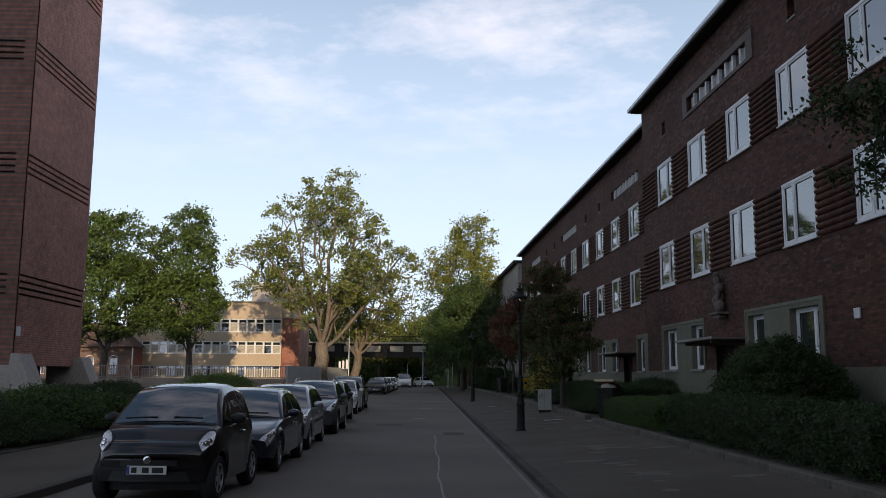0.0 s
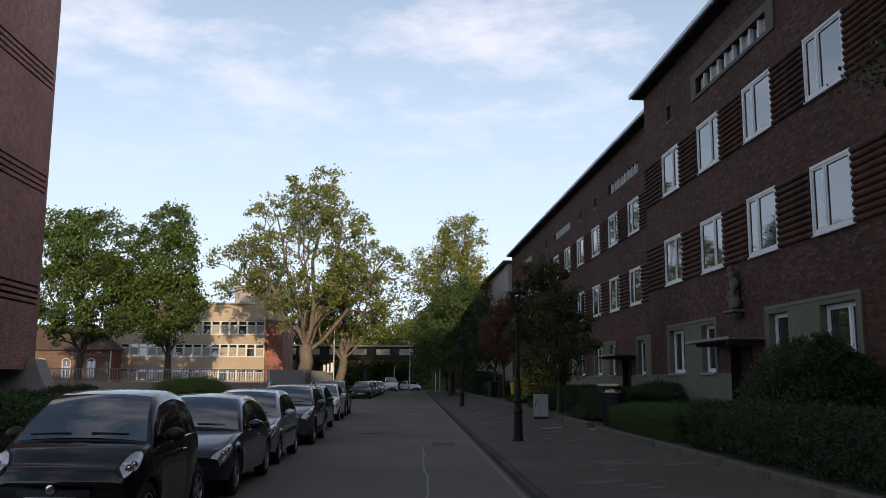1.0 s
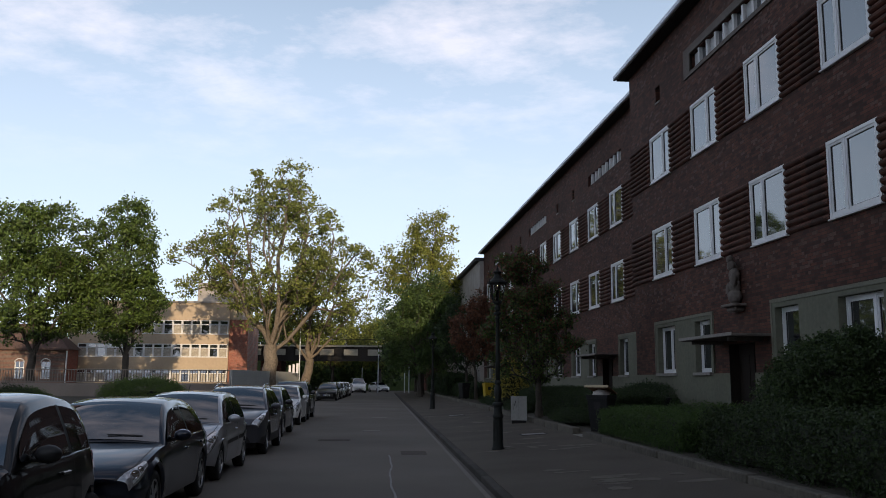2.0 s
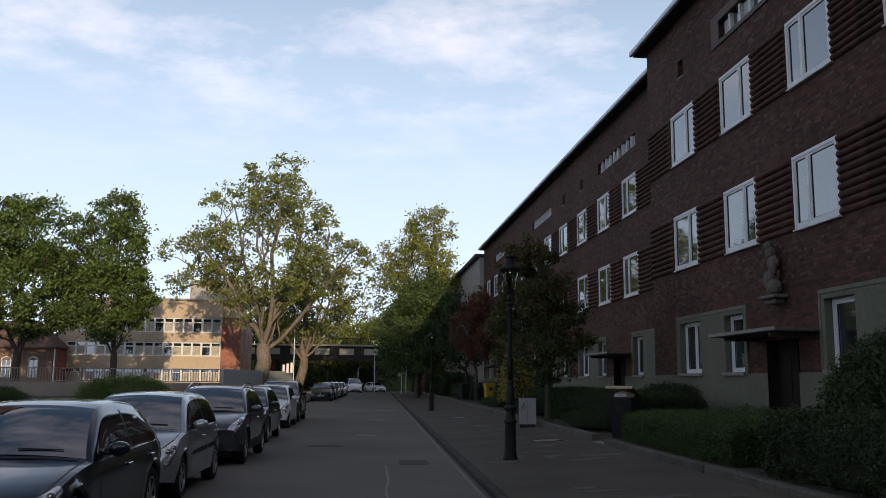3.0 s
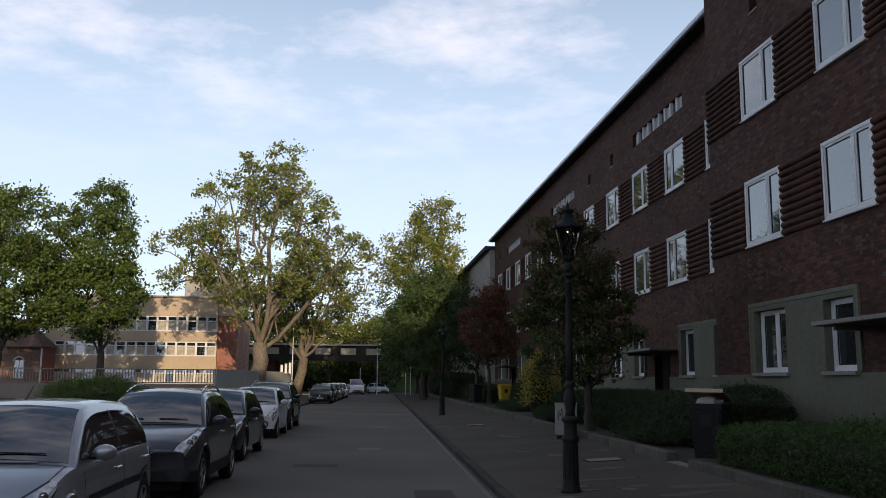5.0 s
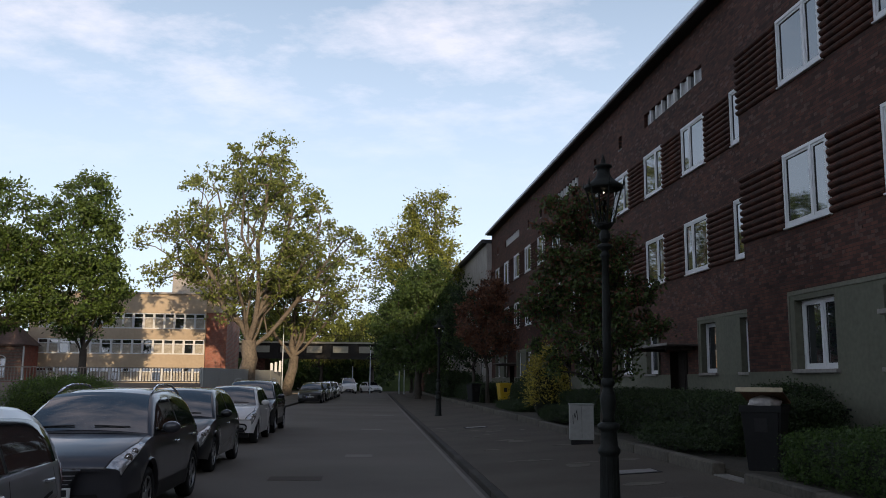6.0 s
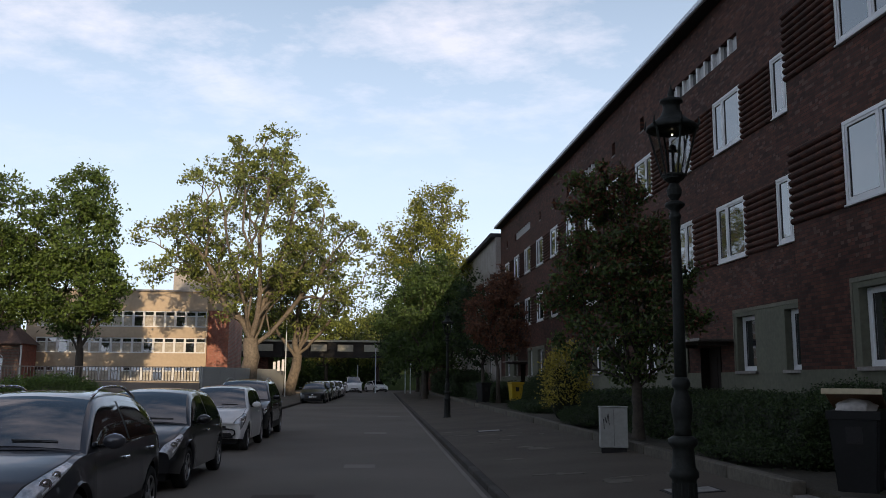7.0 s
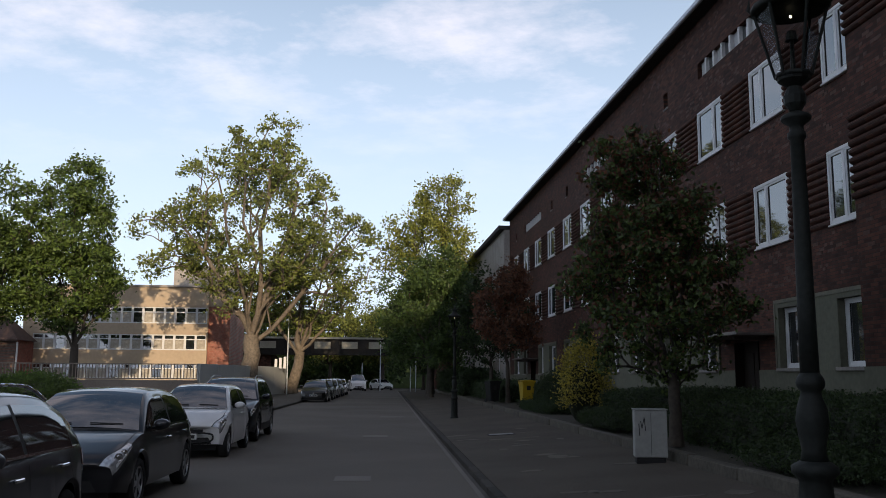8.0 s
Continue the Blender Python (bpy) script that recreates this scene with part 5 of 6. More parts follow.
car("hatchback", park(34.85, 4.25, -3.18, 1.76), "graphite five-door hatchback parked at the kerb", 4.25, 1.76, 1.47, P_GRAPH, (0.74, 0.95), 0.95, 1.10, 1.88, 3.40, 4.0, 0.84, 3.49, 0.32, "slim", None, (0.01, 0.52, 3.3, 6.6), 4, nose=0.58, chrome=True)
car("city_car", park(42.4, 3.54, -3.33, 1.64), "small white three-door city car with a black bumper frame", 3.54, 1.64, 1.47, P_WHITE, (0.78, 0.97), 0.98, 0.82, 1.50, 3.05, 3.42, 0.58, 3.0, 0.30, "slim", None, (0.01, 0.42, 3.4, 6.7), 2, nose=0.62, smile=True)
car("suv", park(46.7, 4.35, -3.38, 1.80), "dark blue-black sport utility car with roof rails", 4.35, 1.80, 1.62, P_NAVY, (0.88, 1.06), 1.06, 1.15, 1.85, 3.65, 4.2, 0.85, 3.50, 0.35, "wide", M_ALLOY, (0.05, 0.5, 3.4, 4.8), 4, cladding=True, nose=0.74)
for k, (y, pm, lab, h) in enumerate(((82.6, P_BLACK, "black saloon car parked nose out at the kerb", 1.45), (88.4, P_GRAPH, "graphite hatchback parked at the kerb", 1.47), (94.0, P_SILVER, "silver hatchback parked at the kerb", 1.48), (99.8, P_NAVY, "dark blue hatchback parked at the kerb", 1.5), (106.0, P_WHITE, "white hatchback parked at the kerb", 1.48))):
    car("parked_car", park(y, 4.3, -3.95 + 0.06 * k, 1.78), lab, 4.3, 1.78, h, pm, (0.76, 0.97), 0.97, 1.2, 1.95, 3.45, 4.05, 0.82, 3.45, 0.32, "wide", None, (0.05, 0.5, 3.3, 4.8), 4, detail=False)
car("crossing_car", pose(2.9, 139.5, -0.002, 0, 0, 24), "white saloon car standing in the cross street", 4.4, 1.80, 1.46, P_WHITE, (0.74, 0.95), 0.95, 1.3, 2.0, 3.4, 4.0, 0.85, 3.5, 0.32, "slim", None, (0.05, 0.5, 3.3, 4.8), 4, detail=False, plate=False)
car("delivery_van", pose(-0.2, 131.5, 0, 0, 0, 6), "white delivery van waiting at the junction", 4.9, 1.95, 1.95, P_WHITE, (1.0, 1.22), 1.15, 0.8, 1.5, 4.7, 4.85, 0.9, 3.9, 0.33, "slim", None, (0.05, 0.5, 3.3, 4.8), 2, detail=False)

# ---- kerbs, edging, pavement details ----
def slab(name, x0, x1, z0, z1, y0, y1, mat, label, category, kind="structure"):
    """A strip along the street whose top falls from z1 at x1 to z0 at x0."""
    bm = bmesh.new()
    vs = [bm.verts.new((x, y, z)) for y in (y0, y1) for x, z in ((x0, z0 - 0.6), (x1, z0 - 0.6), (x1, z1), (x0, z0))]
    for f in ((0, 1, 2, 3), (7, 6, 5, 4), (3, 2, 6, 7), (1, 0, 4, 5), (2, 1, 5, 6), (0, 3, 7, 4)):
        bm.faces.new([vs[i] for i in f])
    bmesh.ops.recalc_face_normals(bm, faces=bm.faces)
    return tagged(mesh_ob(name, bm, mat, at=STREET), label, category, kind=kind)


def pave_z(x):
    return 0.10 + 0.20 * (x - 1.56) / 3.2


slab("pavement_east", 1.565, 4.78, 0.10, 0.30, -80, 128, M_PAVING, "dark patched asphalt pavement rising gently to the gardens", "pavement")
slab("garden_ground", 4.98, 16.0, 0.40, 0.52, -80, 125, M_SOIL, "dark raised soil of the front gardens", "ground")
kerb_line = thing("kerb", STREET, "dark basalt kerb along the carriageway", "kerb", kind="structure")
kerb_me = part("kerb_stone", box(1.42, 1.562, 0.006, 0.994, -0.2, 0.105, 0.014), M_KERB, kerb_line, at=pose(0, 4, 0))
for k in range(5, 120):
    s = new("kerb_stone", kerb_me.data)
    s.parent, s.matrix_basis = kerb_line, pose(0, k, 0)
west_kerb = mesh_ob("kerb_west", box(-5.74, -5.6, -60, 128, -0.2, 0.12, 0.012), M_KERB, at=STREET)
tagged(west_kerb, "dark kerb behind the parked cars", "kerb", kind="structure")
gut = mesh_ob("gutter_strip", box(1.35, 1.415, -60, 134, -0.1, 0.004), M_GUTTERSTONE, at=STREET)
tagged(gut, "worn gutter strip beside the kerb", "gutter", kind="structure")
edge = mesh_ob("road_edge", box(1.27, 1.347, -60, 134, -0.1, 0.005), M_REPAIR, at=STREET)
tagged(edge, "paler worn asphalt edge along the gutter", "road edge", kind="structure")

edging = thing("garden_edging", STREET, "low mossy concrete edging round the front gardens", "low wall", kind="structure")
rnd = random.Random(12)
far_me = part("edging_stone", box(4.78, 4.98, 0.008, 1.992, 0.1, 0.48, 0.018), M_KERBWALL, edging, at=pose(0, 32.1, 0))
near_me = part("edging_stone", box(4.78, 4.98, 0.008, 1.992, 0.1, 0.44, 0.018), M_KERBWALL, edging, at=pose(0, 29.0, 0))
for k in range(1, 44):
    s = new("edging_stone", far_me.data)
    s.parent, s.matrix_basis = edging, pose(rnd.uniform(-0.012, 0.012), 32.1 + 2 * k, rnd.uniform(-0.012, 0.004), 0, 0, rnd.uniform(-0.25, 0.25))
for k in range(1, 16):
    s = new("edging_stone", near_me.data)
    s.parent, s.matrix_basis = edging, pose(rnd.uniform(-0.012, 0.012), 29.0 - 2 * k, rnd.uniform(-0.012, 0.004) - 0.004 * k, 0, 0, rnd.uniform(-0.25, 0.25))
slab("garden_path", 4.785, 9.0, 0.315, 0.54, 31.02, 32.08, M_PATH, "pale concrete path to the front door", "path")


def strip_along(name, pts, width, z, mat, label, category):
    """A thin sealed line laid on the road through the given points."""
    bm = bmesh.new()
    rows = []
    for k, (x, y) in enumerate(pts):
        w = width * (0.7 + 0.6 * abs(math.sin(k * 1.7)))
        rows.append([bm.verts.new((x + d, y, zz)) for d, zz in ((-w, z - 0.006), (-w * 0.8, z), (w * 0.8, z), (w, z - 0.006))])
    for a, b in zip(rows, rows[1:]):
        for i in range(3):
            bm.faces.new((a[i], a[i + 1], b[i + 1], b[i]))
    return tagged(mesh_ob(name, bm, mat, at=STREET), label, category, kind="structure")


strip_along("road_seam", [(-0.08 + 0.025 * math.sin(k * 0.5) + 0.012 * math.sin(k * 1.3 + 1), 9 + 0.45 * k) for k in range(46)], 0.017, 0.004, M_SEAM, "pale sealed seam along the carriageway", "road seam")
for k, (x, y, sx, sy, tone) in enumerate(((-0.35, 49.5, 0.35, 0.45, 0), (-0.6, 39.0, 0.3, 0.35, 0), (0.2, 62, 0.5, 0.6, 0), (-1.6, 34.5, 0.45, 0.3, 1), (0.5, 30.0, 0.3, 0.5, 1))):
    bm = box(x - sx, x + sx, y - sy, y + sy, -0.05, 0.004)
    tagged(mesh_ob("road_patch", bm, (M_REPAIR, M_PAVING)[tone], at=STREET @ pose(0, 0, 0)), "small repaired patch in the asphalt", "road patch", kind="structure")
rnd = random.Random(5)
# irregular paler patches in clusters, just proud of the pavement
spots = [(3.4, 22.0, 1.0, 2.6), (3.3, 29.3, 1.1, 1.3), (3.6, 35.5, 0.8, 3.0), (3.0, 45.0, 1.0, 4.0), (3.2, 17.0, 0.9, 2.5)]
for k in range(64):
    cx, cy, wx, wy = spots[k % 5]
    x, y = min(4.4, max(1.9, rnd.gauss(cx, wx * 0.7))), rnd.gauss(cy, wy * 0.7)
    sx, sy = rnd.uniform(0.10, 0.46), rnd.uniform(0.06, 0.26)
    bm = bmesh.new()
    n = 11
    rim = []
    for j in range(n):
        a = 2 * math.pi * j / n
        r = rnd.uniform(0.6, 1.1)
        rim.append((x + sx * r * math.cos(a), y + sy * r * math.sin(a)))
    lo = [bm.verts.new((px, py, pave_z(px) - 0.02)) for px, py in rim]
    hi = [bm.verts.new((px, py, pave_z(px) + 0.004)) for px, py in rim]
    bm.faces.new(hi)
    for j in range(n):
        bm.faces.new((lo[j], lo[(j + 1) % n], hi[(j + 1) % n], hi[j]))
    bmesh.ops.recalc_face_normals(bm, faces=bm.faces)
    tagged(mesh_ob("pavement_patch", bm, M_PATCH, at=STREET), "pale patch in the pavement", "pavement patch", kind="structure")
for x, y in ((3.9, 33.1), (3.0, 47.5)):
    cv = thing("access_cover", STREET @ pose(x, y, pave_z(x), 0, -3.6, 0), "pale metal access cover set in the pavement", "access cover")
    part("frame", box(-0.36, 0.36, -0.26, 0.26, -0.04, 0.008), M_GUTTER, cv)
    part("lid", box(-0.31, 0.31, -0.21, 0.21, 0.009, 0.016, 0.003), M_COVER, cv, "pale metal lid")


# ---- gas lanterns ----
def lantern(at, label):
    ob = thing("street_lamp", at, label, "street lamp", "old gas lanterns along the pavement")
    part("plinth", lathe([(0.165, 0), (0.165, 0.05), (0.14, 0.08), (0.135, 0.16), (0.122, 0.20), (0.112, 0.70), (0.12, 0.73), (0.14, 0.75), (0.14, 0.79), (0.112, 0.83), (0.10, 0.98), (0.11, 1.0), (0.142, 1.03), (0.142, 1.07), (0.09, 1.10)], 24), M_IRON, ob, "stepped iron foot", smooth=True)
    for k in range(12):
        a = 2 * math.pi * k / 12
        bm = bmesh.new()
        tube(bm, (0.118 * math.cos(a), 0.118 * math.sin(a), 0.21), (0.108 * math.cos(a), 0.108 * math.sin(a), 0.70), 0.014, 0.012, 6)
        part("flute", bm, M_IRON, ob)
    part("baluster", lathe([(0.085, 1.098), (0.072, 1.16), (0.092, 1.26), (0.102, 1.33), (0.092, 1.40), (0.068, 1.47), (0.062, 1.50), (0.085, 1.525), (0.09, 1.55), (0.08, 1.58), (0.058, 1.61)], 24), M_IRON, ob, smooth=True)
    part("post", lathe([(0.060, 1.598), (0.056, 2.0), (0.050, 2.6), (0.045, 3.02), (0.060, 3.035), (0.060, 3.065), (0.045, 3.08), (0.045, 3.11), (0.095, 3.145), (0.10, 3.165), (0.085, 3.18), (0.04, 3.20)], 24), M_IRON, ob, smooth=True)
    part("holder", lathe([(0.035, 3.198), (0.07, 3.25), (0.075, 3.30), (0.045, 3.36), (0.105, 3.40), (0.11, 3.42)], 12), M_IRON, ob)
    z0, z1, r0, r1 = 3.425, 3.86, 0.115, 0.235
    cage = part("lantern_frame", lathe([(0.118, 3.421), (0.122, 3.43), (0.118, 3.445)], 12), M_IRON, ob, "tapered lantern frame")
    for k in range(6):
        a0, a1 = 2 * math.pi * (k + 0.5) / 6, 2 * math.pi * (k + 1.5) / 6
        bm = bmesh.new()
        tube(bm, (r0 * math.cos(a0), r0 * math.sin(a0), z0), (r1 * math.cos(a0), r1 * math.sin(a0), z1), 0.011, 0.012, 6)
        part("corner_bar", bm, M_IRON, cage)
        bm = bmesh.new()
        c = [(r0 * math.cos(a0), r0 * math.sin(a0), z0 + 0.02), (r0 * math.cos(a1), r0 * math.sin(a1), z0 + 0.02), (r1 * math.cos(a1), r1 * math.sin(a1), z1), (r1 * math.cos(a0), r1 * math.sin(a0), z1)]
        q = [bm.verts.new(Vector(v) * 0.985 + Vector((0, 0, v[2] * 0.015))) for v in c]
        p = [bm.verts.new(Vector((v[0] * 0.965, v[1] * 0.965, v[2]))) for v in c]
        bm.faces.new(q)
        bm.faces.new(p[::-1])
        for j in range(4):
            bm.faces.new((q[j], p[j], p[(j + 1) % 4], q[(j + 1) % 4]))
        pane = part("glass_pane", bm, M_LANTERN, cage, "clear lantern glass")
        pane.visible_shadow = False
        bm = bmesh.new()
        tube(bm, (r1 * 1.02 * math.cos(a0), r1 * 1.02 * math.sin(a0), z1 + 0.01), (r1 * 1.16 * math.cos(a0), r1 * 1.16 * math.sin(a0), z1 + 0.045), 0.016, 0.013, 6)
        tube(bm, (r1 * 1.15 * math.cos(a0), r1 * 1.15 * math.sin(a0), z1 + 0.04), (r1 * 1.12 * math.cos(a0), r1 * 1.12 * math.sin(a0), z1 + 0.11), 0.015, 0.004, 6)
        part("crown_tip", bm, M_IRON, ob)
    part("hood", lathe([(0.24, 3.855), (0.262, 3.865), (0.255, 3.895), (0.17, 3.95), (0.11, 4.00), (0.085, 4.06), (0.085, 4.11), (0.115, 4.125), (0.115, 4.15), (0.05, 4.165), (0.03, 4.19), (0.035, 4.21), (0.012, 4.26), (0.004, 4.30)], 18), M_IRON, ob, "domed iron hood with a finial", smooth=True)
    bm = bmesh.new()
    tube(bm, (0, 0, 3.43), (0, 0, 3.66), 0.018, 0.014, 8)
    tube(bm, (0, 0, 3.66), (0, 0, 3.72), 0.045, 0.03, 8)
    part("burner", bm, M_IRON, ob)
    part("mantle", lathe([(0.004, 3.81), (0.009, 3.814), (0.009, 3.822), (0.004, 3.828)], 10), M_GLOW, ob, "small glowing mantle")
    return ob


lantern(pose(3.14, 28.97, 0.13) @ Matrix.Diagonal((0.9, 0.9, 0.985, 1)), "dark cast-iron gas lantern on a fluted post")
lantern(pose(4.02, 57.4, 0.13), "dark cast-iron gas lantern further along the kerb")

# ---- utility cabinet ----
cab = thing("utility_cabinet", pose(5.42, 38.75, 0.27, 0, 0, -11), "pale grey utility cabinet with scribbled marks", "cabinet")
part("body", box(-0.27, 0.27, -0.16, 0.16, 0.10, 0.88, 0.012), M_CABINET, cab)
part("roof", box(-0.285, 0.285, -0.175, 0.175, 0.882, 0.905, 0.008), M_CABINET, cab)
part("foot", box(-0.24, 0.24, -0.13, 0.13, -0.06, 0.098), M_GUTTER, cab, "dark foot")
part("door_gap", box(-0.004, 0.004, -0.166, -0.159, 0.14, 0.84), M_CABINET_GAP, cab)
bm = bmesh.new()
for a, b in (((-0.20, 0.66), (-0.19, 0.46)), ((-0.17, 0.70), (-0.15, 0.58)), ((-0.15, 0.58), (-0.11, 0.76)), ((-0.11, 0.76), (-0.09, 0.54))):
    tube(bm, (a[0], -0.164, a[1]), (b[0], -0.164, b[1]), 0.008, 0.007, 5)
part("scribble", bm, M_TRIM, cab, "dark scribble")


# ---- wheeled bins ----
def bin_bm(w0, d0, w1, d1, h):
    bm = bmesh.new()
    rows = []
    for z, w, d in ((0.06, w0, d0), (h - 0.10, w1, d1), (h - 0.095, w1 + 0.03, d1 + 0.03), (h, w1 + 0.03, d1 + 0.03)):
        rows.append([bm.verts.new((x * w / 2, y * d / 2, z)) for x, y in ((-1, -1), (1, -1), (1, 1), (-1, 1))])
    for a, b in zip(rows, rows[1:]):
        for k in range(4):
            bm.faces.new((a[k], a[(k + 1) % 4], b[(k + 1) % 4], b[k]))
    bm.faces.new(rows[0][::-1])
    bm.faces.new(rows[-1])
    bmesh.ops.bevel(bm, geom=[e for e in bm.edges if abs(e.verts[0].co.z - e.verts[1].co.z) > 0.3], offset=0.03, segments=2, affect="EDGES")
    return bm


def wheeled_bin(at, label, body_mat, lid_mat, lid_open=0.0, full=False, scale=1.0, inner=None):
    ob = thing("wheeled_bin", at @ Matrix.Diagonal((scale, scale, scale, 1)), label, "bin")
    part("body", bin_bm(0.44, 0.50, 0.56, 0.64, 1.0), body_mat, ob)
    bm = bmesh.new()
    add_box(bm, -0.31, 0.31, -0.70, 0.0, 0.0, 0.035, 0.012)
    add_box(bm, -0.22, 0.22, -0.60, -0.05, 0.037, 0.06, 0.01)
    lid = part("lid", bm, lid_mat, ob, at=pose(0, 0.34, 1.015, -lid_open, 0, 0))
    part("lid_edge", box(-0.33, 0.33, -0.72, -0.705, -0.03, 0.04, 0.005), M_LIDEDGE if full else lid_mat, lid)
    part("handle", box(-0.24, 0.24, 0.37, 0.40, 0.93, 0.96, 0.008), body_mat, ob)
    part("label", box(-0.09, 0.09, -0.305, -0.295, 0.62, 0.82), M_GUTTER, ob, "worn label", at=pose(0, -0.01, 0, 0, 0, 0))
    for s in (-1, 1):
        part("wheel", lathe([(0.09, -0.025), (0.1, -0.02), (0.1, 0.02), (0.09, 0.025)], 16, "x"), M_RUBBER, ob, at=pose(s * 0.25, 0.26, 0.10))
    if full:
        bm = bmesh.new()
        bmesh.ops.create_icosphere(bm, subdivisions=3, radius=1)
        for v in bm.verts:
            k = 1 + 0.22 * noise.noise(v.co * 2.2)
            v.co = Vector((v.co.x * 0.23 * k, v.co.y * 0.24 * k, 1.03 + v.co.z * 0.12 * k))
        bag = mesh_ob("rubbish_bag", bm, M_BAG, at=at, smooth=True)
        tagged(bag, "crumpled white rubbish bag in the open bin", "bag")
    return ob


wheeled_bin(pose(6.32, 31.65, 0.34, 0, 0, -38), "dark grey wheeled bin, its lid propped open", M_BIN, M_LID, 17.0, True)
wheeled_bin(pose(8.75, 34.5, 0.47, 0, 0, -20) @ Matrix.Diagonal((1.45, 1.05, 0.72, 1)), "low wide dark closed bin beside the hedge", M_BIN, M_BIN, 0.0, False)
wheeled_bin(pose(8.30, 65.4, 0.47, 0, 0, 8), "yellow wheeled bin in the front garden", M_YELLOW, M_YELLOW, 0.0, False, 1.04)
wheeled_bin(pose(7.05, 68.0, 0.47, 0, 0, 20), "dark wheeled bin beside a garden tree", M_BIN, M_BIN)

# ---- warning sign and slim poles ----
sign = thing("warning_sign", pose(6.04, 116.0, 0.1) @ Matrix.Diagonal((1.5, 1.5, 1.5, 1)), "triangular warning sign with a red border on a grey pole", "road sign")
bm = bmesh.new()
tube(bm, (0, 0, -0.1), (0, 0, 3.0), 0.035, 0.035, 8)
part("pole", bm, M_EAVE, sign)
for s, mat_, d, nm in ((0.52, M_SIGNRED, 0.0, "red_border"), (0.36, M_WHITE, -0.012, "white_field")):
    bm = bmesh.new()
    tri_pts = [(s * math.cos(a), s * math.sin(a)) for a in (math.pi / 2, math.pi * 7 / 6, math.pi * 11 / 6)]
    f = [bm.verts.new((x, -0.05 + d, 2.75 + z)) for x, z in tri_pts]
    b = [bm.verts.new((x, -0.04 + d, 2.75 + z)) for x, z in tri_pts]
    bm.faces.new(f)
    bm.faces.new(b[::-1])
    for j in range(3):
        bm.faces.new((f[j], b[j], b[(j + 1) % 3], f[(j + 1) % 3]))
    bmesh.ops.recalc_face_normals(bm, faces=bm.faces)
    part(nm, bm, mat_, sign)
part("symbol", box(-0.05, 0.05, -0.075, -0.064, 2.66, 2.90), M_INK, sign)
for x, y, h in ((-6.9, 111.5, 7.6), (2.6, 131.0, 6.0), (5.6, 118.0, 4.0), (0.4, 133.0, 3.4)):
    pole = thing("slim_pole", pose(x, y, 0), "slim grey metal pole beside the street", "pole")
    part("shaft", lathe([(0.07, -0.1), (0.06, h * 0.5), (0.045, h)], 10), M_EAVE, pole)
    part("cap", lathe([(0.055, h), (0.06, h + 0.03), (0.03, h + 0.06)], 10), M_EAVE, pole)
for k in range(3):
    b = thing("white_plate", pose(-7.9 + 0.42 * k, 110.2 + 0.1 * k, 2.45), "plain white board on the wall top", "board")
    part("board", box(-0.13, 0.13, -0.02, 0.02, 0.0, 0.9 + 0.12 * k, 0.01), M_WHITE, b)

# ---- carved figure over the door ----
bm = bmesh.new()
for x, y, z, rx, ry, rz in ((0, 0, 0.20, 0.17, 0.26, 0.22), (0.02, 0.03, 0.48, 0.15, 0.21, 0.22), (0, -0.02, 0.76, 0.14, 0.2, 0.2), (-0.03, 0.06, 1.02, 0.12, 0.15, 0.15), (-0.05, 0.10, 1.20, 0.10, 0.11, 0.11), (-0.08, -0.14, 0.62, 0.08, 0.1, 0.2), (-0.09, 0.15, 0.4, 0.08, 0.1, 0.18)):
    m = bmesh.ops.create_icosphere(bm, subdivisions=2, radius=1)
    for v in m["verts"]:
        v.co = Vector((x + v.co.x * rx, y + v.co.y * ry, z + v.co.z * rz))
add_box(bm, -0.24, 0.14, -0.40, 0.40, -0.08, 0.0, 0.02)
add_box(bm, -0.14, 0.14, -0.26, 0.26, -0.2, -0.082, 0.03)
fig = mesh_ob("carved_figure", bm, M_STONE_DARK, at=pose(9.775, 30.95, 3.72), smooth=False)
tagged(fig, "weathered stone figure on a bracket over the door", "sculpture")
wp = thing("wall_plate", pose(9.88, 22.78, 3.0), "small pale plate on the brick wall", "plate")
part("plate", box(-0.02, 0.02, -0.13, 0.13, 0.0, 0.24, 0.005), M_WHITE_DULL, wp)

# ---- front garden planting ----
def S(x, y, z=0.44, turn=0.0):
    return STREET @ pose(x, y, z, 0, 0, turn)


shrub("hedge", S(5.9, 19.0), "dark trimmed privet hedge behind the edging", 0.8, 4.6, 0.80, M_LEAF_HEDGE, 26000, 0.07, 1, "hedge", True)
shrub("hedge", S(5.85, 27.6), "low green box hedge behind the edging", 0.75, 2.9, 0.62, M_LEAF_GREENLOW, 20000, 0.055, 2, "hedge", True)
shrub("low_shrub", S(7.1, 28.5), "spreading low green shrub", 1.5, 2.0, 0.72, M_LEAF_GREENLOW, 5000, 0.07, 3)
shrub("low_shrub", S(7.3, 25.0), "spreading dark green shrub", 1.4, 1.6, 0.85, M_LEAF_HEDGE, 5000, 0.07, 13)
shrub("garden_bush", pose(8.22, 23.2, 0.44), "large leafy dark green bush before the house", 1.35, 1.75, 2.0, M_LEAF_BUSH, 20000, 0.09, 4)
shrub("hedge", S(6.85, 40.9), "dark trimmed hedge behind the edging", 1.0, 7.2, 0.94, M_LEAF_HEDGE, 34000, 0.075, 5, "hedge", True)
shrub("low_shrub", S(5.5, 35.6), "low dark ground-cover shrub", 0.55, 1.8, 0.4, M_LEAF_HEDGE, 3500, 0.06, 6)
shrub("low_shrub", S(5.45, 46.0), "low dark ground-cover shrub", 0.5, 2.2, 0.45, M_LEAF_HEDGE, 3500, 0.06, 7)
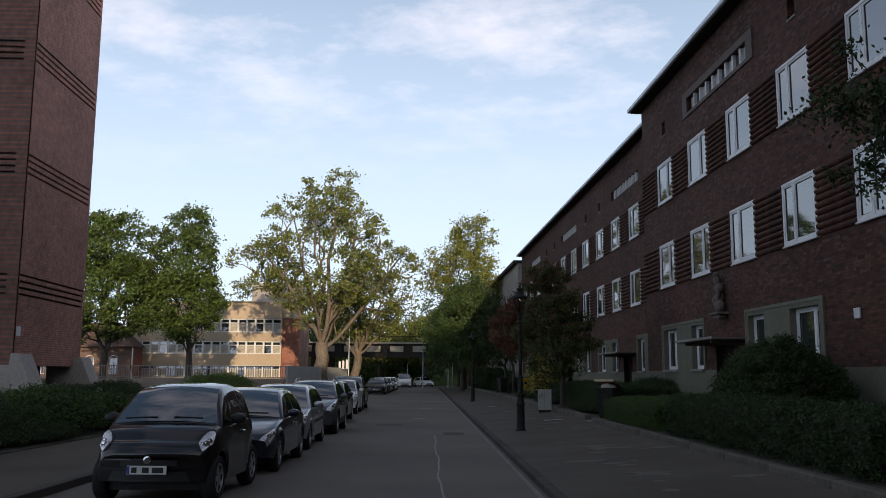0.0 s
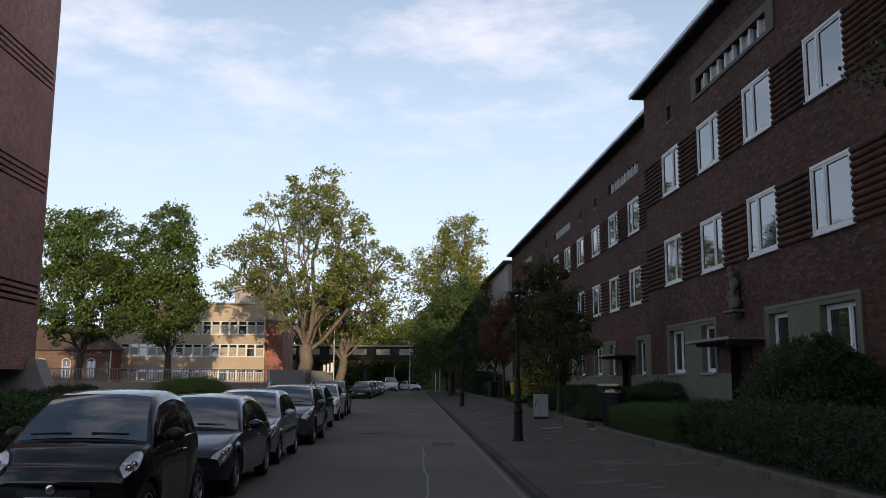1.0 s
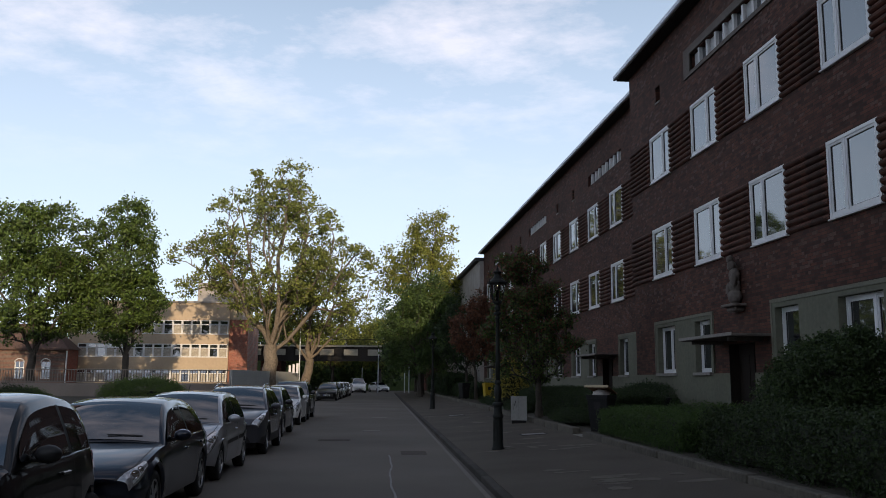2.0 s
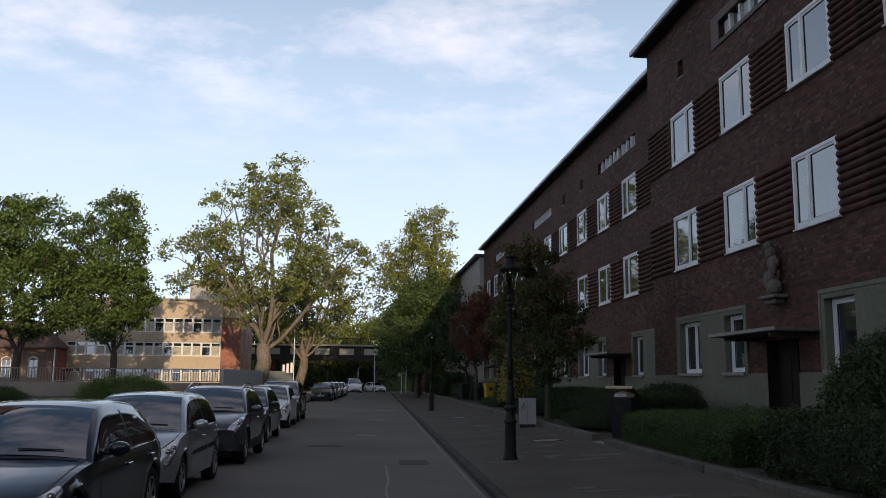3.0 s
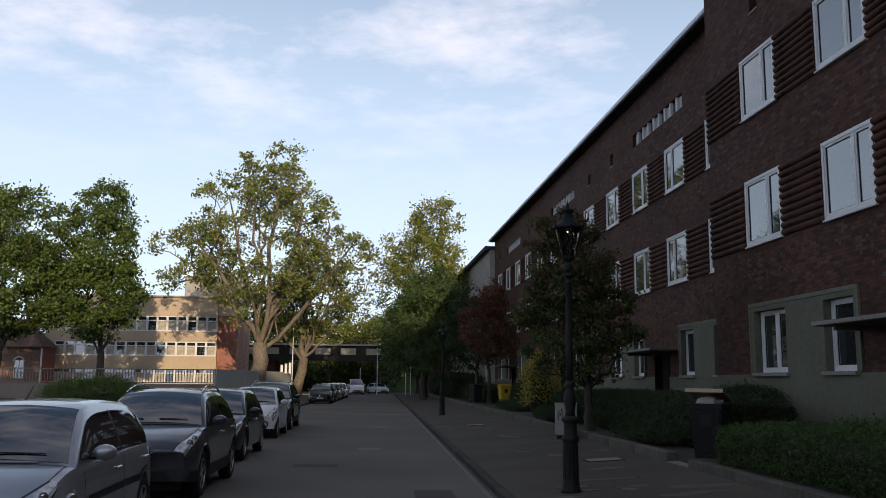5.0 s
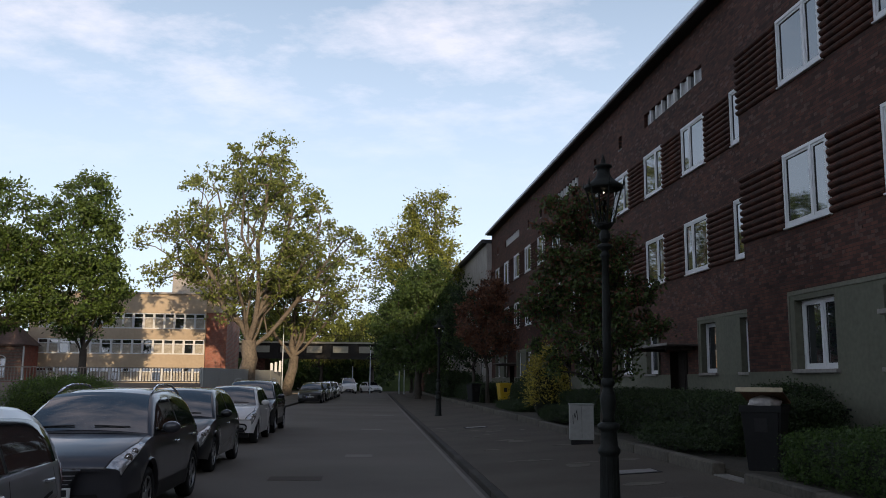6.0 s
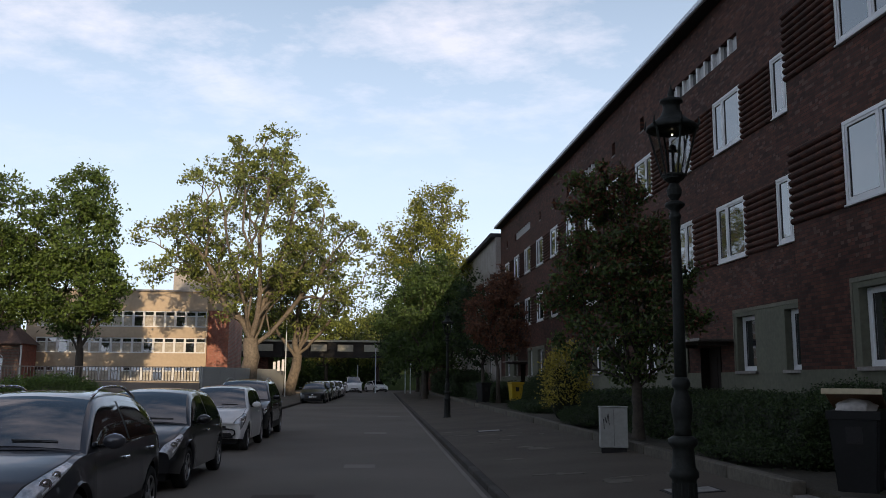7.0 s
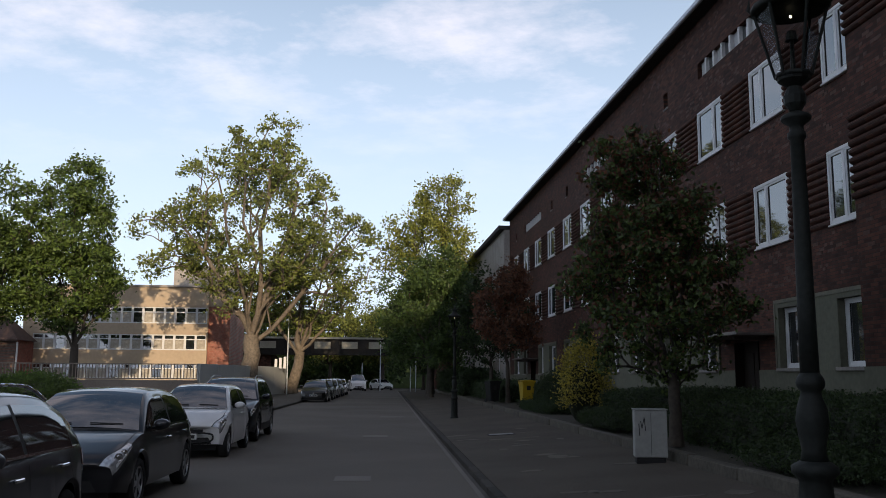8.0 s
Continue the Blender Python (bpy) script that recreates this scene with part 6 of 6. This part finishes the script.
shrub("hedge", S(8.3, 36.8), "rounded dark hedge beside the bins", 1.1, 1.5, 1.15, M_LEAF_DARK, 5000, 0.08, 8, "hedge")
shrub("yellow_shrub", S(5.75, 49.6), "loose yellow-green shrub in the front garden", 0.72, 0.7, 2.45, M_LEAF_BRIGHTY, 1900, 0.13, 9)
shrub("hedge", S(6.6, 58.0), "low dark garden ground cover", 1.0, 3.0, 0.28, M_LEAF_DARK, 5000, 0.1, 10, "hedge", True)
shrub("garden_bush", S(7.6, 61.5), "rounded dark green garden bush", 1.3, 1.5, 1.5, M_LEAF_HEDGE, 4000, 0.11, 11)
shrub("hedge", S(6.9, 76.0), "dark garden hedge further along", 1.2, 6.5, 1.0, M_LEAF_DARK, 5000, 0.13, 12, "hedge", True)
shrub("hedge", S(6.5, 100.0), "dark overgrown hedge at the street's end", 1.3, 14.0, 1.8, M_LEAF_DARK, 7000, 0.2, 21, "hedge", True)

tree("garden_tree", pose(6.43, 40.3, 0.44), "dark green garden tree with copper-red upper leaves", [(-0.25, 0, 2.9, 1.75, 1.65, 1.75), (-0.38, 0, 4.45, 1.25, 1.25, 1.5), (-0.45, 0, 5.5, 0.6, 0.6, 0.8)], 1.2, 0.12, 280, 0.23, 80, 0.09, M_LEAF_GARDEN, M_BARK_DARK, 31, second=(M_LEAF_RED, 0.75, "copper-red leaves among the green"), shell=0.35, limbs=7)
tree("garden_tree", S(6.1, 68.5), "copper-red small garden tree", [(0, 0, 4.4, 1.8, 1.8, 2.2), (0.1, 0, 6.0, 1.1, 1.1, 1.4)], 1.9, 0.11, 150, 0.32, 80, 0.13, M_LEAF_RED, M_BARK_DARK, 33, shell=0.25)
tree("garden_tree", S(6.4, 78.0), "dark green small garden tree", [(0, 0, 5.0, 2.6, 2.4, 2.7)], 1.9, 0.13, 130, 0.42, 80, 0.16, M_LEAF_DARK, M_BARK_DARK, 34, shell=0.25)
tree("garden_tree", pose(9.0, 17.2, 0.44), "dark leafy garden tree overhanging the hedge", [(-0.7, 0, 5.5, 1.9, 1.8, 1.35), (0.2, 0, 6.2, 1.6, 1.6, 1.1)], 3.4, 0.12, 110, 0.32, 95, 0.085, M_LEAF_DARK, M_BARK_DARK, 35, shell=0.25)
tree("street_tree", pose(5.6, 90.0, 0.2), "dense green tree beside the bridge", [(0, 0, 6.2, 4.2, 4.0, 4.4), (0.4, 0, 9.0, 2.6, 2.6, 2.6)], 2.2, 0.2, 230, 0.65, 100, 0.2, M_LEAF_MID, M_BARK_DARK, 36)
tree("street_tree", pose(8.6, 104.0, 0.2), "dense dark green tree near the bridge", [(0, 0, 7.4, 4.8, 4.4, 5.0)], 2.2, 0.22, 200, 0.75, 90, 0.24, M_LEAF_MID, M_BARK_DARK, 37)
tree("street_tree", pose(7.4, 124.0, 0.0), "dark tree beside the railway bridge", [(0, 0, 7.0, 4.8, 4.4, 5.0)], 2.0, 0.22, 180, 0.8, 80, 0.27, M_LEAF_DARK, M_BARK_DARK, 38)

# ---- planting beside the tower and the yard ----
for k, (x, y, sx, sy, sz, m) in enumerate(((-10.6, 23.0, 1.5, 2.2, 1.15, 0), (-10.2, 27.0, 1.5, 2.0, 1.15, 1), (-10.9, 30.5, 1.3, 1.6, 1.2, 0), (-9.6, 29.6, 0.9, 1.4, 0.9, 1), (-9.4, 24.0, 0.8, 2.6, 0.45, 0), (-9.3, 19.5, 0.8, 2.4, 0.5, 1), (-11.0, 19.5, 1.4, 1.9, 1.1, 0), (-11.5, 35.5, 1.5, 2.0, 1.3, 0))):
    shrub("shrub", S(x, y, 0.12), ("dark evergreen shrub beside the tower", "glossy green shrub beside the tower")[m], sx, sy, sz, (M_LEAF_HEDGE, M_LEAF_GREENLOW)[m], 4500, (0.07, 0.11)[m], 50 + k)
shrub("yard_bush", pose(-10.7, 54.5, 0.1), "green bush on the yard's edge", 2.3, 2.0, 1.5, M_LEAF_BRIGHTG, 6000, 0.13, 60)
shrub("yard_bush", pose(-10.9 - 7.5, 54.5 + 4, 0.1), "green bush on the yard's edge", 1.8, 1.6, 1.0, M_LEAF_GREENLOW, 4000, 0.13, 61)
shrub("yard_bush", pose(-10.9 - 3.0, 54.5 - 16, 0.1), "low green bush before the fence", 2.2, 2.0, 1.2, M_LEAF_GREENLOW, 5000, 0.12, 62)

# ---- woods beyond the bridge ----
bm = bmesh.new()
prev = None
for k in range(61):
    x = -120 + 4 * k
    h = 6.5 + 2.2 * noise.noise(Vector((x * 0.09, 3.1, 0))) + 1.2 * noise.noise(Vector((x * 0.3, 9.1, 0)))
    row = [bm.verts.new(v) for v in ((x, 172, -0.3), (x, 174, h * 0.6), (x, 178, h), (x, 190, h * 0.8), (x, 196, -0.3))]
    if prev:
        for i in range(4):
            bm.faces.new((prev[i], row[i], row[i + 1], prev[i + 1]))
    prev = row
bank = mesh_ob("wooded_bank", bm, M_GRASS, smooth=True)
tagged(bank, "dark wooded bank beyond the cross street", "bank", kind="structure")

rnd = random.Random(77)
for x, lab, m, sd in ((-4.5, "sunlit green tree beyond the railway bridge", M_LEAF_PLANE, 71), (3.5, "sunlit green tree beyond the railway bridge", M_LEAF_PLANE, 72), (-14.0, "green tree beyond the railway bridge", M_LEAF_GREEN, 73)):
    tree("bank_tree", pose(x, 158.0 + sd % 3, 0), lab, [(0, 0, 8.4, 5.0, 4.6, 4.8)], 3.5, 0.3, 140, 1.0, 70, 0.36, m, M_BARK_DARK, sd)
for nm, y, n, x0, x1, h, mat_, lab in (("far_woods", 168, 30, -75, 75, 10.5, M_LEAF_MID, "green woods beyond the railway bridge"), ("far_woods", 200, 26, -110, 110, 15.0, M_LEAF_FAR, "pale sunlit woods on the skyline")):
    pts = []
    for k in range(n):
        cx, cy, r = rnd.uniform(x0, x1), y + rnd.uniform(-6, 10), rnd.uniform(3.5, 6.0)
        hh = h * rnd.uniform(0.6, 1.05)
        for _ in range(60):
            a, b = rnd.uniform(0, 6.28), rnd.uniform(-0.9, 1)
            q = math.sqrt(1 - b * b) * rnd.uniform(0.6, 1)
            pts.append((cx + r * q * math.cos(a), cy + r * q * math.sin(a), hh * 0.55 + hh * 0.45 * b))
    lm = leaf_mesh(pts, 0.8, 26000, 0.8, rnd)
    lm.materials.append(mat_)
    w = new(nm, lm)
    tagged(w, lab, "woods", kind="stuff")
